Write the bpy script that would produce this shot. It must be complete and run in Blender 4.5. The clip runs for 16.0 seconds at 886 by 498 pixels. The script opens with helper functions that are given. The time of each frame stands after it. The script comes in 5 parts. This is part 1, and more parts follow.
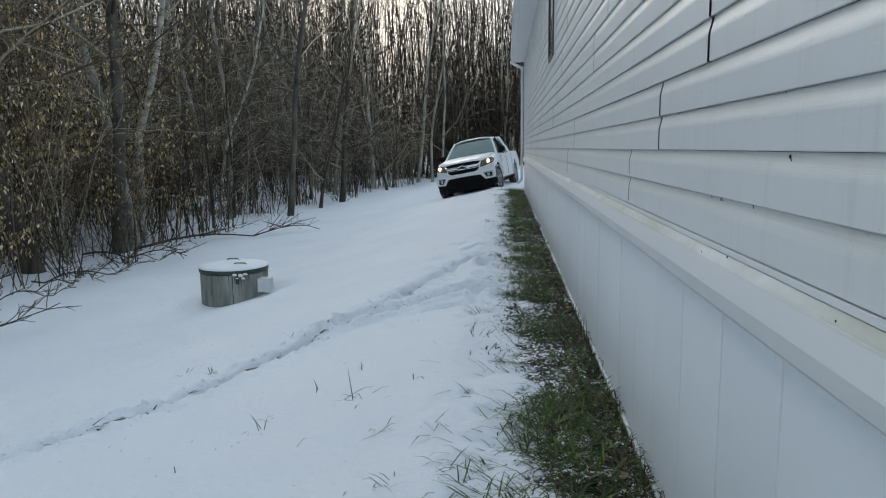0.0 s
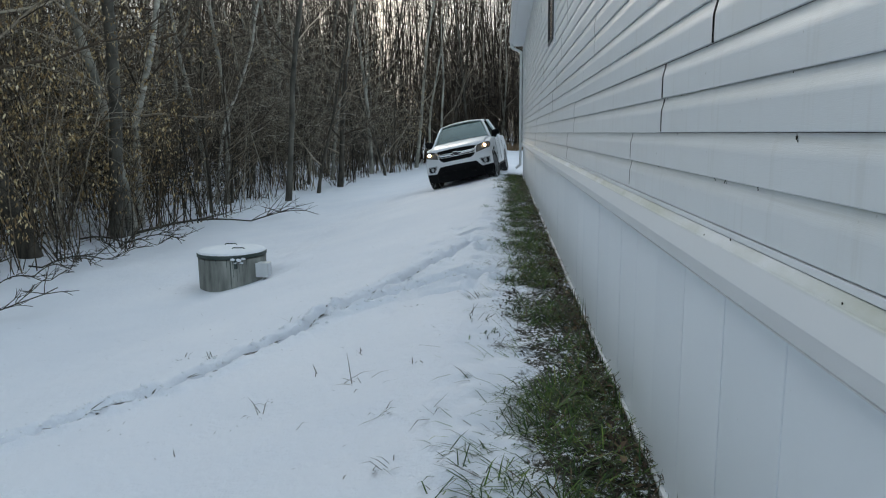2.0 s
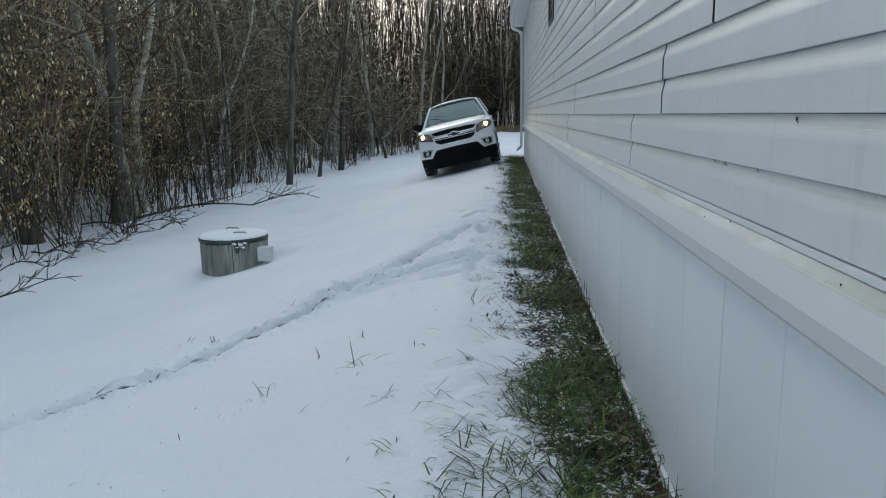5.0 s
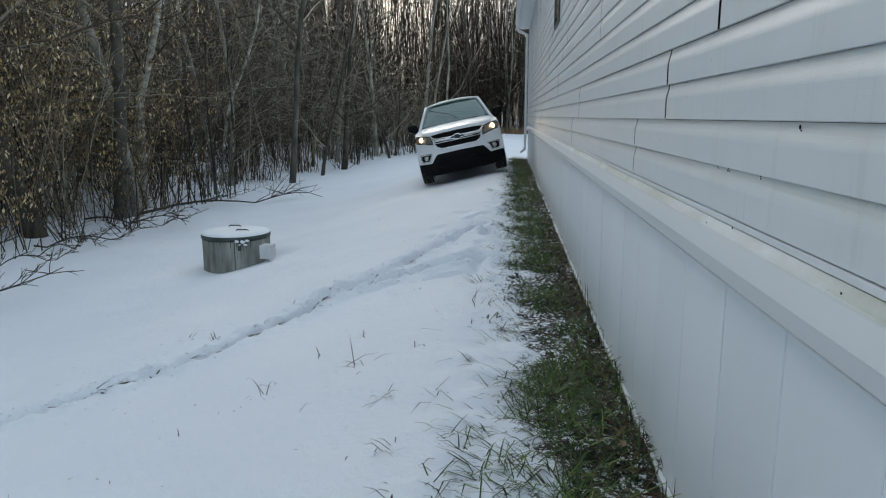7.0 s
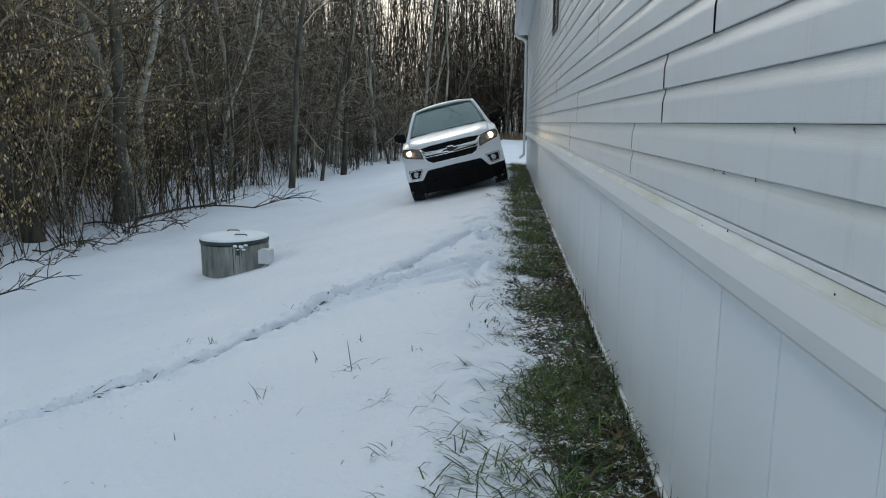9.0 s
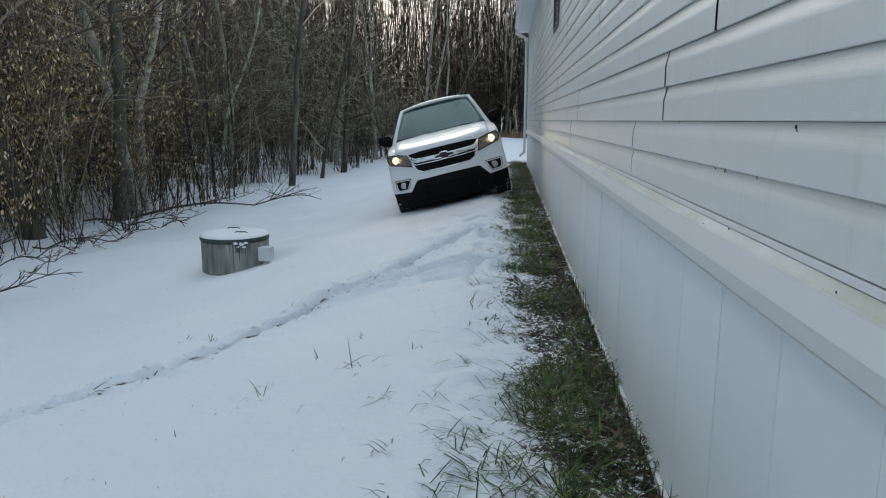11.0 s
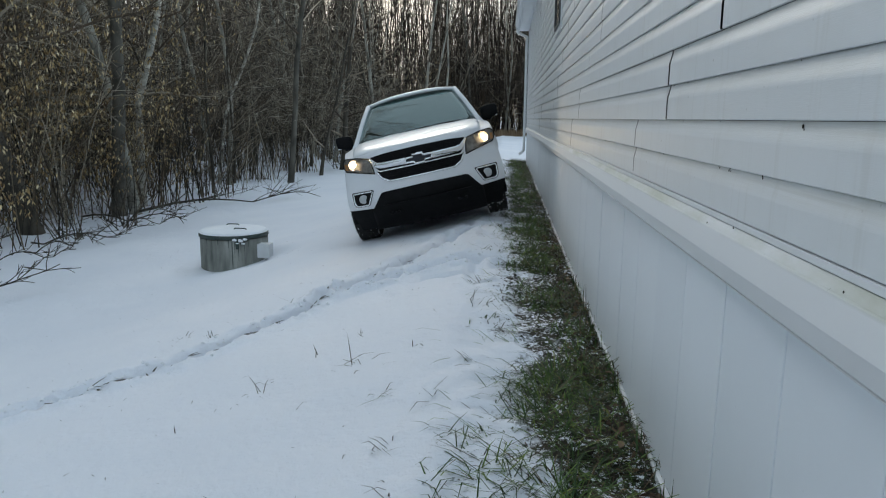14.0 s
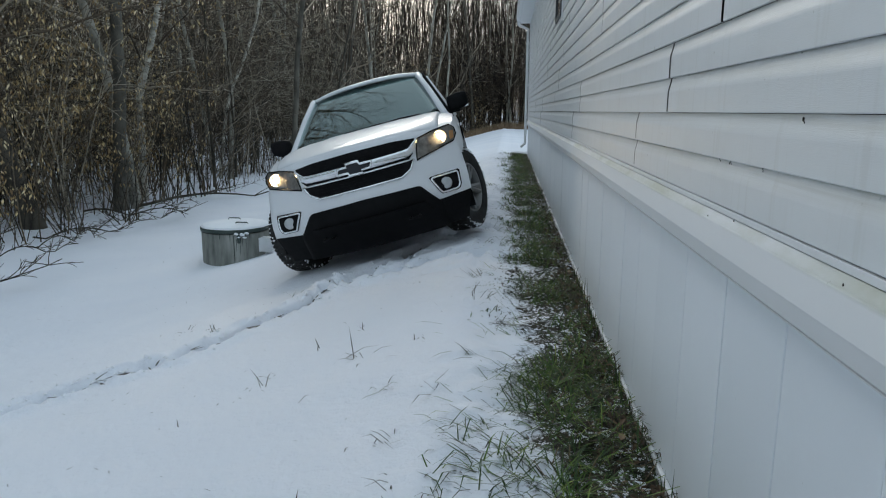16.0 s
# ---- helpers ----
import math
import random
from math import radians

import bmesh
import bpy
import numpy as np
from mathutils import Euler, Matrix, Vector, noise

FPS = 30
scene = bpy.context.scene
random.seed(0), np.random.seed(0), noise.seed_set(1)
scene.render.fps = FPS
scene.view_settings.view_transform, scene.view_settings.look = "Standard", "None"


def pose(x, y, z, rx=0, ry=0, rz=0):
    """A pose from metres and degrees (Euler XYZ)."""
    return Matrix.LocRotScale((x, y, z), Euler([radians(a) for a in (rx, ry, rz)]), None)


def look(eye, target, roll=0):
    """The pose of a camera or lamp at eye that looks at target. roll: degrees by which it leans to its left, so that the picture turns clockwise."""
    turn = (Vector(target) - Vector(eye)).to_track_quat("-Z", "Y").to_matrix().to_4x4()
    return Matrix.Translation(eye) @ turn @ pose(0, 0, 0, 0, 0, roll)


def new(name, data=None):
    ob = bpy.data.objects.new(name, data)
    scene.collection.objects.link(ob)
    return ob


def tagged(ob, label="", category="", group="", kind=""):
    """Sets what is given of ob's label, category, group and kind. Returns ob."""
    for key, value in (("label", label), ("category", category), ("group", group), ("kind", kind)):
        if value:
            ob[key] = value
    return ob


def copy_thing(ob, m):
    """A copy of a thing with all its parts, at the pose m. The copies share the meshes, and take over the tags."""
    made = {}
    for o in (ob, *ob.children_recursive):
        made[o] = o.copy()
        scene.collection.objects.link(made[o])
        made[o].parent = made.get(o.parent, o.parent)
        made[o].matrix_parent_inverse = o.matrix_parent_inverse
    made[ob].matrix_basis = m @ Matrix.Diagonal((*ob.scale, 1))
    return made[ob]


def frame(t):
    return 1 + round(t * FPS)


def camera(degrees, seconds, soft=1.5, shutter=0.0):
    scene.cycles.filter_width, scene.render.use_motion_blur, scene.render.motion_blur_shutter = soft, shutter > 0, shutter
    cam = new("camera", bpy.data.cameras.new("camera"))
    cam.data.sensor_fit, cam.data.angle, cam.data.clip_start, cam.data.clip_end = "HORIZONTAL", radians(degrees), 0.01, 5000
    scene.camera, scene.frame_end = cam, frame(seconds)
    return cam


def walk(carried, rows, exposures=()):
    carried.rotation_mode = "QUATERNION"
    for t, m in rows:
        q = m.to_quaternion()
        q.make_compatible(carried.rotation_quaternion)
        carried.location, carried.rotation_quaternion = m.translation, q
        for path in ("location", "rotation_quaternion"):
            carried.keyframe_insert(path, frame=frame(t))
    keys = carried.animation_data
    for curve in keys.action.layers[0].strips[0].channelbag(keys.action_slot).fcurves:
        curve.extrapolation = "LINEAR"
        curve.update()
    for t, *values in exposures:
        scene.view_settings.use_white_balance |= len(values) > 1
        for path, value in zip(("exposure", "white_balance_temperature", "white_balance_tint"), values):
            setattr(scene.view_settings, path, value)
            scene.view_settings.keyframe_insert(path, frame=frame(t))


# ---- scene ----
# camera and its path
cam = camera(65.0, 16.0, soft=1.1)
PATH = [
    (0, (-0.541, -0.202, 1.216), (-0.719, 1.77, 0.929), -0.7),
    (0.5, (-0.545, -0.199, 1.214), (-0.717, 1.771, 0.915), -0.5),
    (1, (-0.549, -0.198, 1.213), (-0.718, 1.772, 0.909), -0.6),
    (1.5, (-0.549, -0.193, 1.211), (-0.722, 1.775, 0.897), -0.5),
    (2, (-0.549, -0.188, 1.207), (-0.721, 1.777, 0.879), -0.6),
    (2.5, (-0.548, -0.19, 1.209), (-0.719, 1.77, 0.847), -0.8),
    (3, (-0.546, -0.19, 1.21), (-0.718, 1.768, 0.844), -1.0),
    (3.5, (-0.542, -0.195, 1.21), (-0.715, 1.764, 0.843), -1.2),
    (4, (-0.544, -0.192, 1.211), (-0.718, 1.766, 0.84), -1.3),
    (6.5, (-0.546, -0.191, 1.21), (-0.728, 1.764, 0.829), -0.3),
    (7, (-0.546, -0.196, 1.213), (-0.728, 1.76, 0.838), -0.1),
    (7.5, (-0.548, -0.196, 1.212), (-0.731, 1.761, 0.845), -0.0),
    (8, (-0.544, -0.196, 1.208), (-0.724, 1.763, 0.847), 0.2),
    (8.5, (-0.539, -0.194, 1.207), (-0.717, 1.765, 0.847), 0.0),
    (9, (-0.537, -0.196, 1.205), (-0.717, 1.763, 0.846), 0.0),
    (11.5, (-0.542, -0.197, 1.204), (-0.722, 1.761, 0.838), 0.2),
    (12, (-0.548, -0.199, 1.204), (-0.728, 1.758, 0.838), 0.3),
    (12.5, (-0.554, -0.197, 1.204), (-0.733, 1.761, 0.836), 0.3),
    (13, (-0.553, -0.2, 1.203), (-0.732, 1.758, 0.838), 0.4),
    (13.5, (-0.554, -0.196, 1.204), (-0.729, 1.762, 0.837), 0.5),
    (14, (-0.553, -0.194, 1.202), (-0.728, 1.764, 0.831), 0.5),
    (14.5, (-0.554, -0.197, 1.202), (-0.726, 1.76, 0.828), 0.5),
    (15, (-0.554, -0.198, 1.201), (-0.728, 1.757, 0.822), 0.4),
    (15.5, (-0.551, -0.198, 1.203), (-0.725, 1.756, 0.818), 0.4),
    (16, (-0.551, -0.197, 1.204), (-0.73, 1.756, 0.814), 0.3),
]
walk(cam, [(t, look(eye, target, roll)) for t, eye, target, roll in PATH], exposures=[(0, 0.23), (16, 0.23)])

# ---- light: cold, hazy winter sky, low sun behind thin cloud ----
world = bpy.data.worlds.new("winter_sky")
scene.world = world
world.use_nodes = True
wn = world.node_tree.nodes
sky = wn.new("ShaderNodeTexSky")
sky.sky_type = "NISHITA"
sky.sun_disc = False
sky.sun_elevation = radians(22)
sky.sun_rotation = radians(346)
sky.air_density, sky.dust_density, sky.ozone_density = 1.0, 2.6, 0.6
sky_mix = wn.new("ShaderNodeMix")
sky_mix.data_type = "RGBA"
sky_mix.inputs[0].default_value = 0.76
sky_mix.inputs[7].default_value = (6.5, 7.9, 8.9, 1)
world.node_tree.links.new(sky.outputs[0], sky_mix.inputs[6])
world.node_tree.links.new(sky_mix.outputs[2], wn["Background"].inputs[0])
wn["Background"].inputs[1].default_value = 0.10
sun_data = bpy.data.lights.new("sun", "SUN")
sun_data.energy, sun_data.angle, sun_data.color = 0.5, radians(16), (1.0, 0.98, 0.92)
sun = new("sun", sun_data)
sun.matrix_world = look((0, 0, 30), (2.5, -10.0, 25.6))

# ---- materials ----
def mat_nodes(name):
    m = bpy.data.materials.new(name)
    m.use_nodes = True
    nt = m.node_tree
    return m, nt, nt.nodes["Principled BSDF"]


def put(nt, a, b):
    nt.links.new(a, b)


def ramp(nt, fac, stops):
    r = nt.nodes.new("ShaderNodeValToRGB")
    el = r.color_ramp.elements
    while len(el) < len(stops):
        el.new(0.5)
    for e, (p, c) in zip(el, stops):
        e.position = p
        e.color = c if len(c) == 4 else (*c, 1)
    put(nt, fac, r.inputs[0])
    return r.outputs[0]


def noise_tex(nt, scale, detail=5.0, rough=0.55, stretch=None, coord="Object"):
    tc = nt.nodes.new("ShaderNodeTexCoord")
    n = nt.nodes.new("ShaderNodeTexNoise")
    n.inputs["Scale"].default_value = scale
    n.inputs["Detail"].default_value = detail
    n.inputs["Roughness"].default_value = rough
    vec = tc.outputs[coord]
    if stretch:
        mp = nt.nodes.new("ShaderNodeMapping")
        mp.inputs["Scale"].default_value = stretch
        put(nt, vec, mp.inputs[0])
        vec = mp.outputs[0]
    put(nt, vec, n.inputs["Vector"])
    return n.outputs["Fac"]


def bump(nt, b, height, strength, dist=0.01, prev=None):
    n = nt.nodes.new("ShaderNodeBump")
    n.inputs["Strength"].default_value = strength
    n.inputs["Distance"].default_value = dist
    put(nt, height, n.inputs["Height"])
    if prev is not None:
        put(nt, prev, n.inputs["Normal"])
    put(nt, n.outputs[0], b.inputs["Normal"])
    return n.outputs[0]


def mix(nt, fac, a, b, blend="MIX"):
    n = nt.nodes.new("ShaderNodeMix")
    n.data_type = "RGBA"
    n.blend_type = blend
    if isinstance(fac, (int, float)):
        n.inputs[0].default_value = fac
    else:
        put(nt, fac, n.inputs[0])
    for k, v in ((6, a), (7, b)):
        if isinstance(v, tuple):
            n.inputs[k].default_value = v if len(v) == 4 else (*v, 1)
        else:
            put(nt, v, n.inputs[k])
    return n.outputs[2]


def simple(name, lo, hi, scale=8.0, rough=0.6, metal=0.0, bumps=0.15, dist=0.004, stretch=None, fine=None, coat=0.0):
    m, nt, b = mat_nodes(name)
    n1 = noise_tex(nt, scale, 6, 0.6, stretch)
    col = ramp(nt, n1, [(0.3, lo), (0.7, hi)])
    put(nt, col, b.inputs["Base Color"])
    n2 = noise_tex(nt, fine or scale * 9, 3, 0.6, stretch)
    b.inputs["Roughness"].default_value = rough
    b.inputs["Metallic"].default_value = metal
    b.inputs["Coat Weight"].default_value = coat
    if bumps:
        bump(nt, b, n2, bumps, dist)
    return m


def math_node(nt, op, a, b=0.0, clamp=False):
    n = nt.nodes.new("ShaderNodeMath")
    n.operation = op
    n.use_clamp = clamp
    for k, v in ((0, a), (1, b)):
        if isinstance(v, (int, float)):
            n.inputs[k].default_value = v
        else:
            put(nt, v, n.inputs[k])
    return n.outputs[0]


def ground_material():
    m, nt, b = mat_nodes("snow_ground")
    geo = nt.nodes.new("ShaderNodeNewGeometry")
    sep = nt.nodes.new("ShaderNodeSeparateXYZ")
    put(nt, geo.outputs["Position"], sep.inputs[0])
    big = noise_tex(nt, 0.6, 4)
    mid = noise_tex(nt, 7.0, 6, 0.65)
    fine = noise_tex(nt, 90.0, 3, 0.7)
    lump = noise_tex(nt, 22.0, 4, 0.6)
    snow = ramp(nt, big, [(0.3, (0.797, 0.832, 0.905)), (0.7, (0.866, 0.888, 0.945))])
    soil = ramp(nt, mid, [(0.25, (0.006, 0.006, 0.004)), (0.5, (0.016, 0.016, 0.008)), (0.75, (0.045, 0.036, 0.020))])
    # the strip under the eave keeps little snow
    edge = math_node(nt, "ADD", sep.outputs[0], math_node(nt, "MULTIPLY", math_node(nt, "SUBTRACT", mid, 0.5), 0.45))
    edge = math_node(nt, "ADD", edge, math_node(nt, "MULTIPLY", math_node(nt, "SUBTRACT", lump, 0.5), 0.40))
    edge = math_node(nt, "ADD", edge, math_node(nt, "MULTIPLY", math_node(nt, "SUBTRACT", noise_tex(nt, 2.3, 3, 0.55), 0.5), 0.70))
    strip = ramp(nt, math_node(nt, "ADD", edge, 1.0), [(0.50, (0, 0, 0)), (0.60, (1, 1, 1))])
    crumb = math_node(nt, "ADD", math_node(nt, "MULTIPLY", noise_tex(nt, 48.0, 4, 0.65), 0.6), math_node(nt, "MULTIPLY", lump, 0.4))
    patch = ramp(nt, crumb, [(0.525, (1, 1, 1)), (0.55, (0.02, 0.02, 0.02))])
    part_y = ramp(nt, math_node(nt, "MULTIPLY", sep.outputs[1], 0.04), [(0.78, (1, 1, 1)), (0.86, (0, 0, 0))])
    mask = mix(nt, 1.0, mix(nt, 1.0, strip, patch, "MULTIPLY"), part_y, "MULTIPLY")
    litter = ramp(nt, math_node(nt, "MULTIPLY", math_node(nt, "ADD", sep.outputs[0], 12.0), 0.25), [(0.55, (1, 1, 1)), (0.95, (0, 0, 0))])
    bits = ramp(nt, noise_tex(nt, 14.0, 5, 0.7), [(0.60, (0, 0, 0)), (0.68, (0.75, 0.75, 0.75))])
    snow = mix(nt, mix(nt, 1.0, litter, bits, "MULTIPLY"), snow, (0.16, 0.11, 0.07))
    put(nt, mix(nt, mask, snow, soil), b.inputs["Base Color"])
    b.inputs["Roughness"].default_value = 0.75
    b.inputs["Specular IOR Level"].default_value = 0.25
    b.inputs["Subsurface Weight"].default_value = 0.0
    n0 = bump(nt, b, noise_tex(nt, 2.6, 5, 0.6), 0.5, 0.06)
    n1 = bump(nt, b, lump, 0.55, 0.016, n0)
    bump(nt, b, fine, 0.45, 0.006, n1)
    return m


def vinyl_material(name, tint=(0.755, 0.775, 0.785), dirt=(0.52, 0.52, 0.46), amount=0.30, laps=False, rough=0.48):
    m, nt, b = mat_nodes(name)
    n1 = noise_tex(nt, 1.4, 6, 0.62)
    n2 = noise_tex(nt, 60.0, 4, 0.6, (14.0, 0.35, 10.0))
    spots = noise_tex(nt, 38.0, 2, 0.5)
    base = mix(nt, ramp(nt, n1, [(0.5, (0, 0, 0)), (0.85, (amount, amount, amount))]), tint, dirt)
    speck = ramp(nt, spots, [(0.76, (0, 0, 0)), (0.80, (0.5, 0.5, 0.5))])
    if laps:
        # shade under each lap put into the colour, blotched with grime; rain streaks running down
        tc = nt.nodes.new("ShaderNodeTexCoord")
        sep = nt.nodes.new("ShaderNodeSeparateXYZ")
        put(nt, tc.outputs["Object"], sep.inputs[0])
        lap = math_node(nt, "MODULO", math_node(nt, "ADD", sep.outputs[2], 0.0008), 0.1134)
        lap_shade = ramp(nt, math_node(nt, "MULTIPLY", lap, 8.8), [(0.62, (0, 0, 0)), (0.80, (0.35, 0.35, 0.35)), (0.955, (0.55, 0.55, 0.55)), (0.985, (1, 1, 1))])
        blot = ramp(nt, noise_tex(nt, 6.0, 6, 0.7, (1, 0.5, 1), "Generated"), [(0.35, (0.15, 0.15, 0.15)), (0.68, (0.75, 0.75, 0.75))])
        base = mix(nt, mix(nt, 1.0, lap_shade, blot, "MULTIPLY"), base, (0.36, 0.35, 0.27))
        streak = ramp(nt, noise_tex(nt, 30.0, 4, 0.6, (1, 1, 0.05)), [(0.56, (0, 0, 0)), (0.72, (0.22, 0.22, 0.22))])
        base = mix(nt, streak, base, (0.56, 0.56, 0.52))
    info = nt.nodes.new("ShaderNodeObjectInfo")
    tone = ramp(nt, info.outputs["Random"], [(0, (0.965, 0.97, 0.975)), (1, (1, 1, 1))])
    put(nt, mix(nt, 1.0, mix(nt, speck, base, (0.30, 0.28, 0.24)), tone, "MULTIPLY"), b.inputs["Base Color"])
    b.inputs["Roughness"].default_value = rough
    b.inputs["Specular IOR Level"].default_value = 0.45
    bump(nt, b, n2, 0.18, 0.002)
    return m


def island_material(name, stops, rough):
    """A material whose colour varies from blade to blade."""
    m, nt, b = mat_nodes(name)
    geo = nt.nodes.new("ShaderNodeNewGeometry")
    put(nt, ramp(nt, geo.outputs["Random Per Island"], stops), b.inputs["Base Color"])
    b.inputs["Roughness"].default_value = rough
    return m


def twig_material():
    m, nt, b = mat_nodes("twig_bark")
    geo = nt.nodes.new("ShaderNodeNewGeometry")
    col = ramp(nt, geo.outputs["Random Per Island"], [(0.0, (0.015, 0.011, 0.008)), (0.35, (0.065, 0.047, 0.034)), (0.7, (0.22, 0.17, 0.115)), (1.0, (0.62, 0.55, 0.43))])
    put(nt, mix(nt, 0.35, col, ramp(nt, noise_tex(nt, 3.0, 4), [(0.3, (0.016, 0.012, 0.007)), (0.7, (0.15, 0.107, 0.062))])), b.inputs["Base Color"])
    b.inputs["Roughness"].default_value = 0.9
    return m


SNOW = ground_material()
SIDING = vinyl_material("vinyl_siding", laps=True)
SKIRT = vinyl_material("vinyl_skirting", (0.835, 0.875, 0.915), (0.55, 0.56, 0.56), 0.22, rough=0.45)
TRIM = vinyl_material("white_trim", (0.78, 0.79, 0.80), (0.5, 0.5, 0.47), 0.3)
BACKING = simple("dark_backing", (0.07, 0.07, 0.07), (0.13, 0.13, 0.13))
BARK_ASPEN = simple("aspen_bark", (0.11, 0.108, 0.09), (0.46, 0.445, 0.38), 3.0, 0.9, 0, 0.5, 0.02, (1, 1, 0.45), 22)
BARK_GREY = simple("grey_bark", (0.035, 0.033, 0.027), (0.15, 0.14, 0.115), 4.0, 0.95, 0, 0.5, 0.02, (1, 1, 0.4), 22)
BARK_DARK = simple("dark_bark", (0.012, 0.010, 0.008), (0.10, 0.088, 0.068), 5.0, 0.95, 0, 0.6, 0.02, (1, 1, 0.35), 25)
TWIG = twig_material()
PALETWIG = island_material("pale_twig_bark", [(0.0, (0.02, 0.015, 0.010)), (0.4, (0.09, 0.07, 0.048)), (0.75, (0.30, 0.255, 0.19)), (1.0, (0.64, 0.59, 0.48))], 0.85)
# bark darkened so that the wood's shaded depth is in the colour
DEEPTWIG = island_material("shaded_deep_wood_bark", [(0.0, (0.007, 0.005, 0.004)), (0.55, (0.032, 0.020, 0.0135)), (0.85, (0.09, 0.062, 0.040)), (1.0, (0.36, 0.33, 0.27))], 0.9)
# near-black brush: the backlit silhouette of the stems is put into the colour
BRUSH = island_material("silhouette_brush_bark", [(0.0, (0.008, 0.006, 0.004)), (0.6, (0.03, 0.023, 0.015)), (0.9, (0.09, 0.07, 0.045)), (1.0, (0.2, 0.16, 0.11))], 0.9)
BIRCH = simple("pale_birch_bark", (0.08, 0.076, 0.062), (0.74, 0.71, 0.62), 3.0, 0.85, 0, 0.4, 0.01, (1, 1, 2.2), 20)
LEAF_DRY = island_material("dry_leaves", [(0.0, (0.13, 0.075, 0.03)), (0.45, (0.34, 0.23, 0.10)), (0.8, (0.60, 0.46, 0.23)), (1.0, (0.80, 0.69, 0.45))], 0.75)
GRASS = island_material("winter_grass", [(0.0, (0.009, 0.026, 0.004)), (0.5, (0.028, 0.076, 0.008)), (0.85, (0.085, 0.165, 0.017)), (1.0, (0.23, 0.29, 0.06))], 0.7)
STRAW = island_material("dead_grass", [(0.0, (0.012, 0.009, 0.005)), (0.6, (0.05, 0.036, 0.02)), (1.0, (0.17, 0.12, 0.065))], 0.8)
LITTER = island_material("dead_leaf_litter", [(0.0, (0.025, 0.015, 0.009)), (0.55, (0.09, 0.053, 0.028)), (0.9, (0.20, 0.13, 0.075)), (1.0, (0.36, 0.28, 0.18))], 0.8)
FARGRASS = simple("far_dead_grass", (0.13, 0.085, 0.05), (0.29, 0.205, 0.125), 1.5, 0.85, 0, 0.0)
CONCRETE = simple("weathered_concrete", (0.08, 0.088, 0.08), (0.36, 0.37, 0.34), 6.0, 0.9, 0, 0.4, 0.006, (1, 1, 0.18), 60)
SNOWCAP = simple("fresh_snow", (0.82, 0.85, 0.90), (0.90, 0.92, 0.95), 3.0, 0.8, 0, 0.3, 0.02)
LIDGREEN = simple("dark_green_metal", (0.03, 0.05, 0.045), (0.07, 0.09, 0.08), 6.0, 0.5, 0.3, 0.1)
GREYBOX = simple("pale_grey_plastic", (0.55, 0.57, 0.58), (0.66, 0.68, 0.70), 4.0, 0.5, 0, 0.05)

# ---- building helpers ----
def mesh_from(name, verts, faces, mats, smooth=False, idx=None):
    me = bpy.data.meshes.new(name)
    me.from_pydata(verts, [], faces)
    for m in (mats if isinstance(mats, (list, tuple)) else [mats]):
        me.materials.append(m)
    if idx is not None:
        me.polygons.foreach_set("material_index", idx)
    if smooth:
        me.polygons.foreach_set("use_smooth", [True] * len(me.polygons))
    me.update()
    return me


def part(name, data, material, parent, label="", smooth=False):
    """Links a bmesh or a mesh as one object under a thing or a part."""
    if isinstance(data, bmesh.types.BMesh):
        me = bpy.data.meshes.new(name)
        bmesh.ops.recalc_face_normals(data, faces=data.faces)
        data.to_mesh(me)
        data.free()
        me.materials.append(material)
        if smooth:
            me.polygons.foreach_set("use_smooth", [True] * len(me.polygons))
    else:
        me = data
    ob = new(name, me)
    ob.parent = parent
    if label:
        tagged(ob, label)
    return ob


def box(bm, lo, hi, bevel=0.0):
    r = bmesh.ops.create_cube(bm, size=1.0)
    vs = r["verts"]
    for v in vs:
        v.co = Vector([lo[k] + (v.co[k] + 0.5) * (hi[k] - lo[k]) for k in range(3)])
    if bevel:
        es = list({e for v in vs for e in v.link_edges})
        bmesh.ops.bevel(bm, geom=es, offset=bevel, segments=2, affect="EDGES", profile=0.6)


def boxed(lo, hi, bevel=0.0):
    bm = bmesh.new()
    box(bm, lo, hi, bevel)
    return bm


def tube_into(V, F, pts, radii, sides, cap=True):
    """Adds a tapered tube along pts to the lists of verts and faces."""
    base = len(V)
    n = len(pts)
    prev = None
    for i, p in enumerate(pts):
        d = (pts[min(i + 1, n - 1)] - pts[max(i - 1, 0)])
        d = d.normalized() if d.length > 1e-9 else Vector((0, 0, 1))
        ref = Vector((1, 0, 0)) if prev is None else prev
        if abs(d.dot(ref)) > 0.95:
            ref = Vector((0, 1, 0))
        a = (ref - d * ref.dot(d)).normalized()
        b = d.cross(a)
        prev = a
        for k in range(sides):
            w = 2 * math.pi * k / sides
            V.append(p + (a * math.cos(w) + b * math.sin(w)) * radii[i])
    for i in range(n - 1):
        for k in range(sides):
            q = (k + 1) % sides
            F.append((base + i * sides + k, base + i * sides + q, base + (i + 1) * sides + q, base + (i + 1) * sides + k))
    if cap:
        F.append(tuple(base + k for k in reversed(range(sides))))
        F.append(tuple(base + (n - 1) * sides + k for k in range(sides)))


def tube_mesh(name, runs, material, sides=8, smooth=True):
    V, F = [], []
    for pts, radii in runs:
        pts = [Vector(p) for p in pts]
        if isinstance(radii, (int, float)):
            radii = [radii] * len(pts)
        tube_into(V, F, pts, radii, sides)
    return mesh_from(name, V, F, material, smooth)


def step(a, b, v):
    v = min(1.0, max(0.0, (v - a) / (b - a)))
    return v * v * (3 - 2 * v)


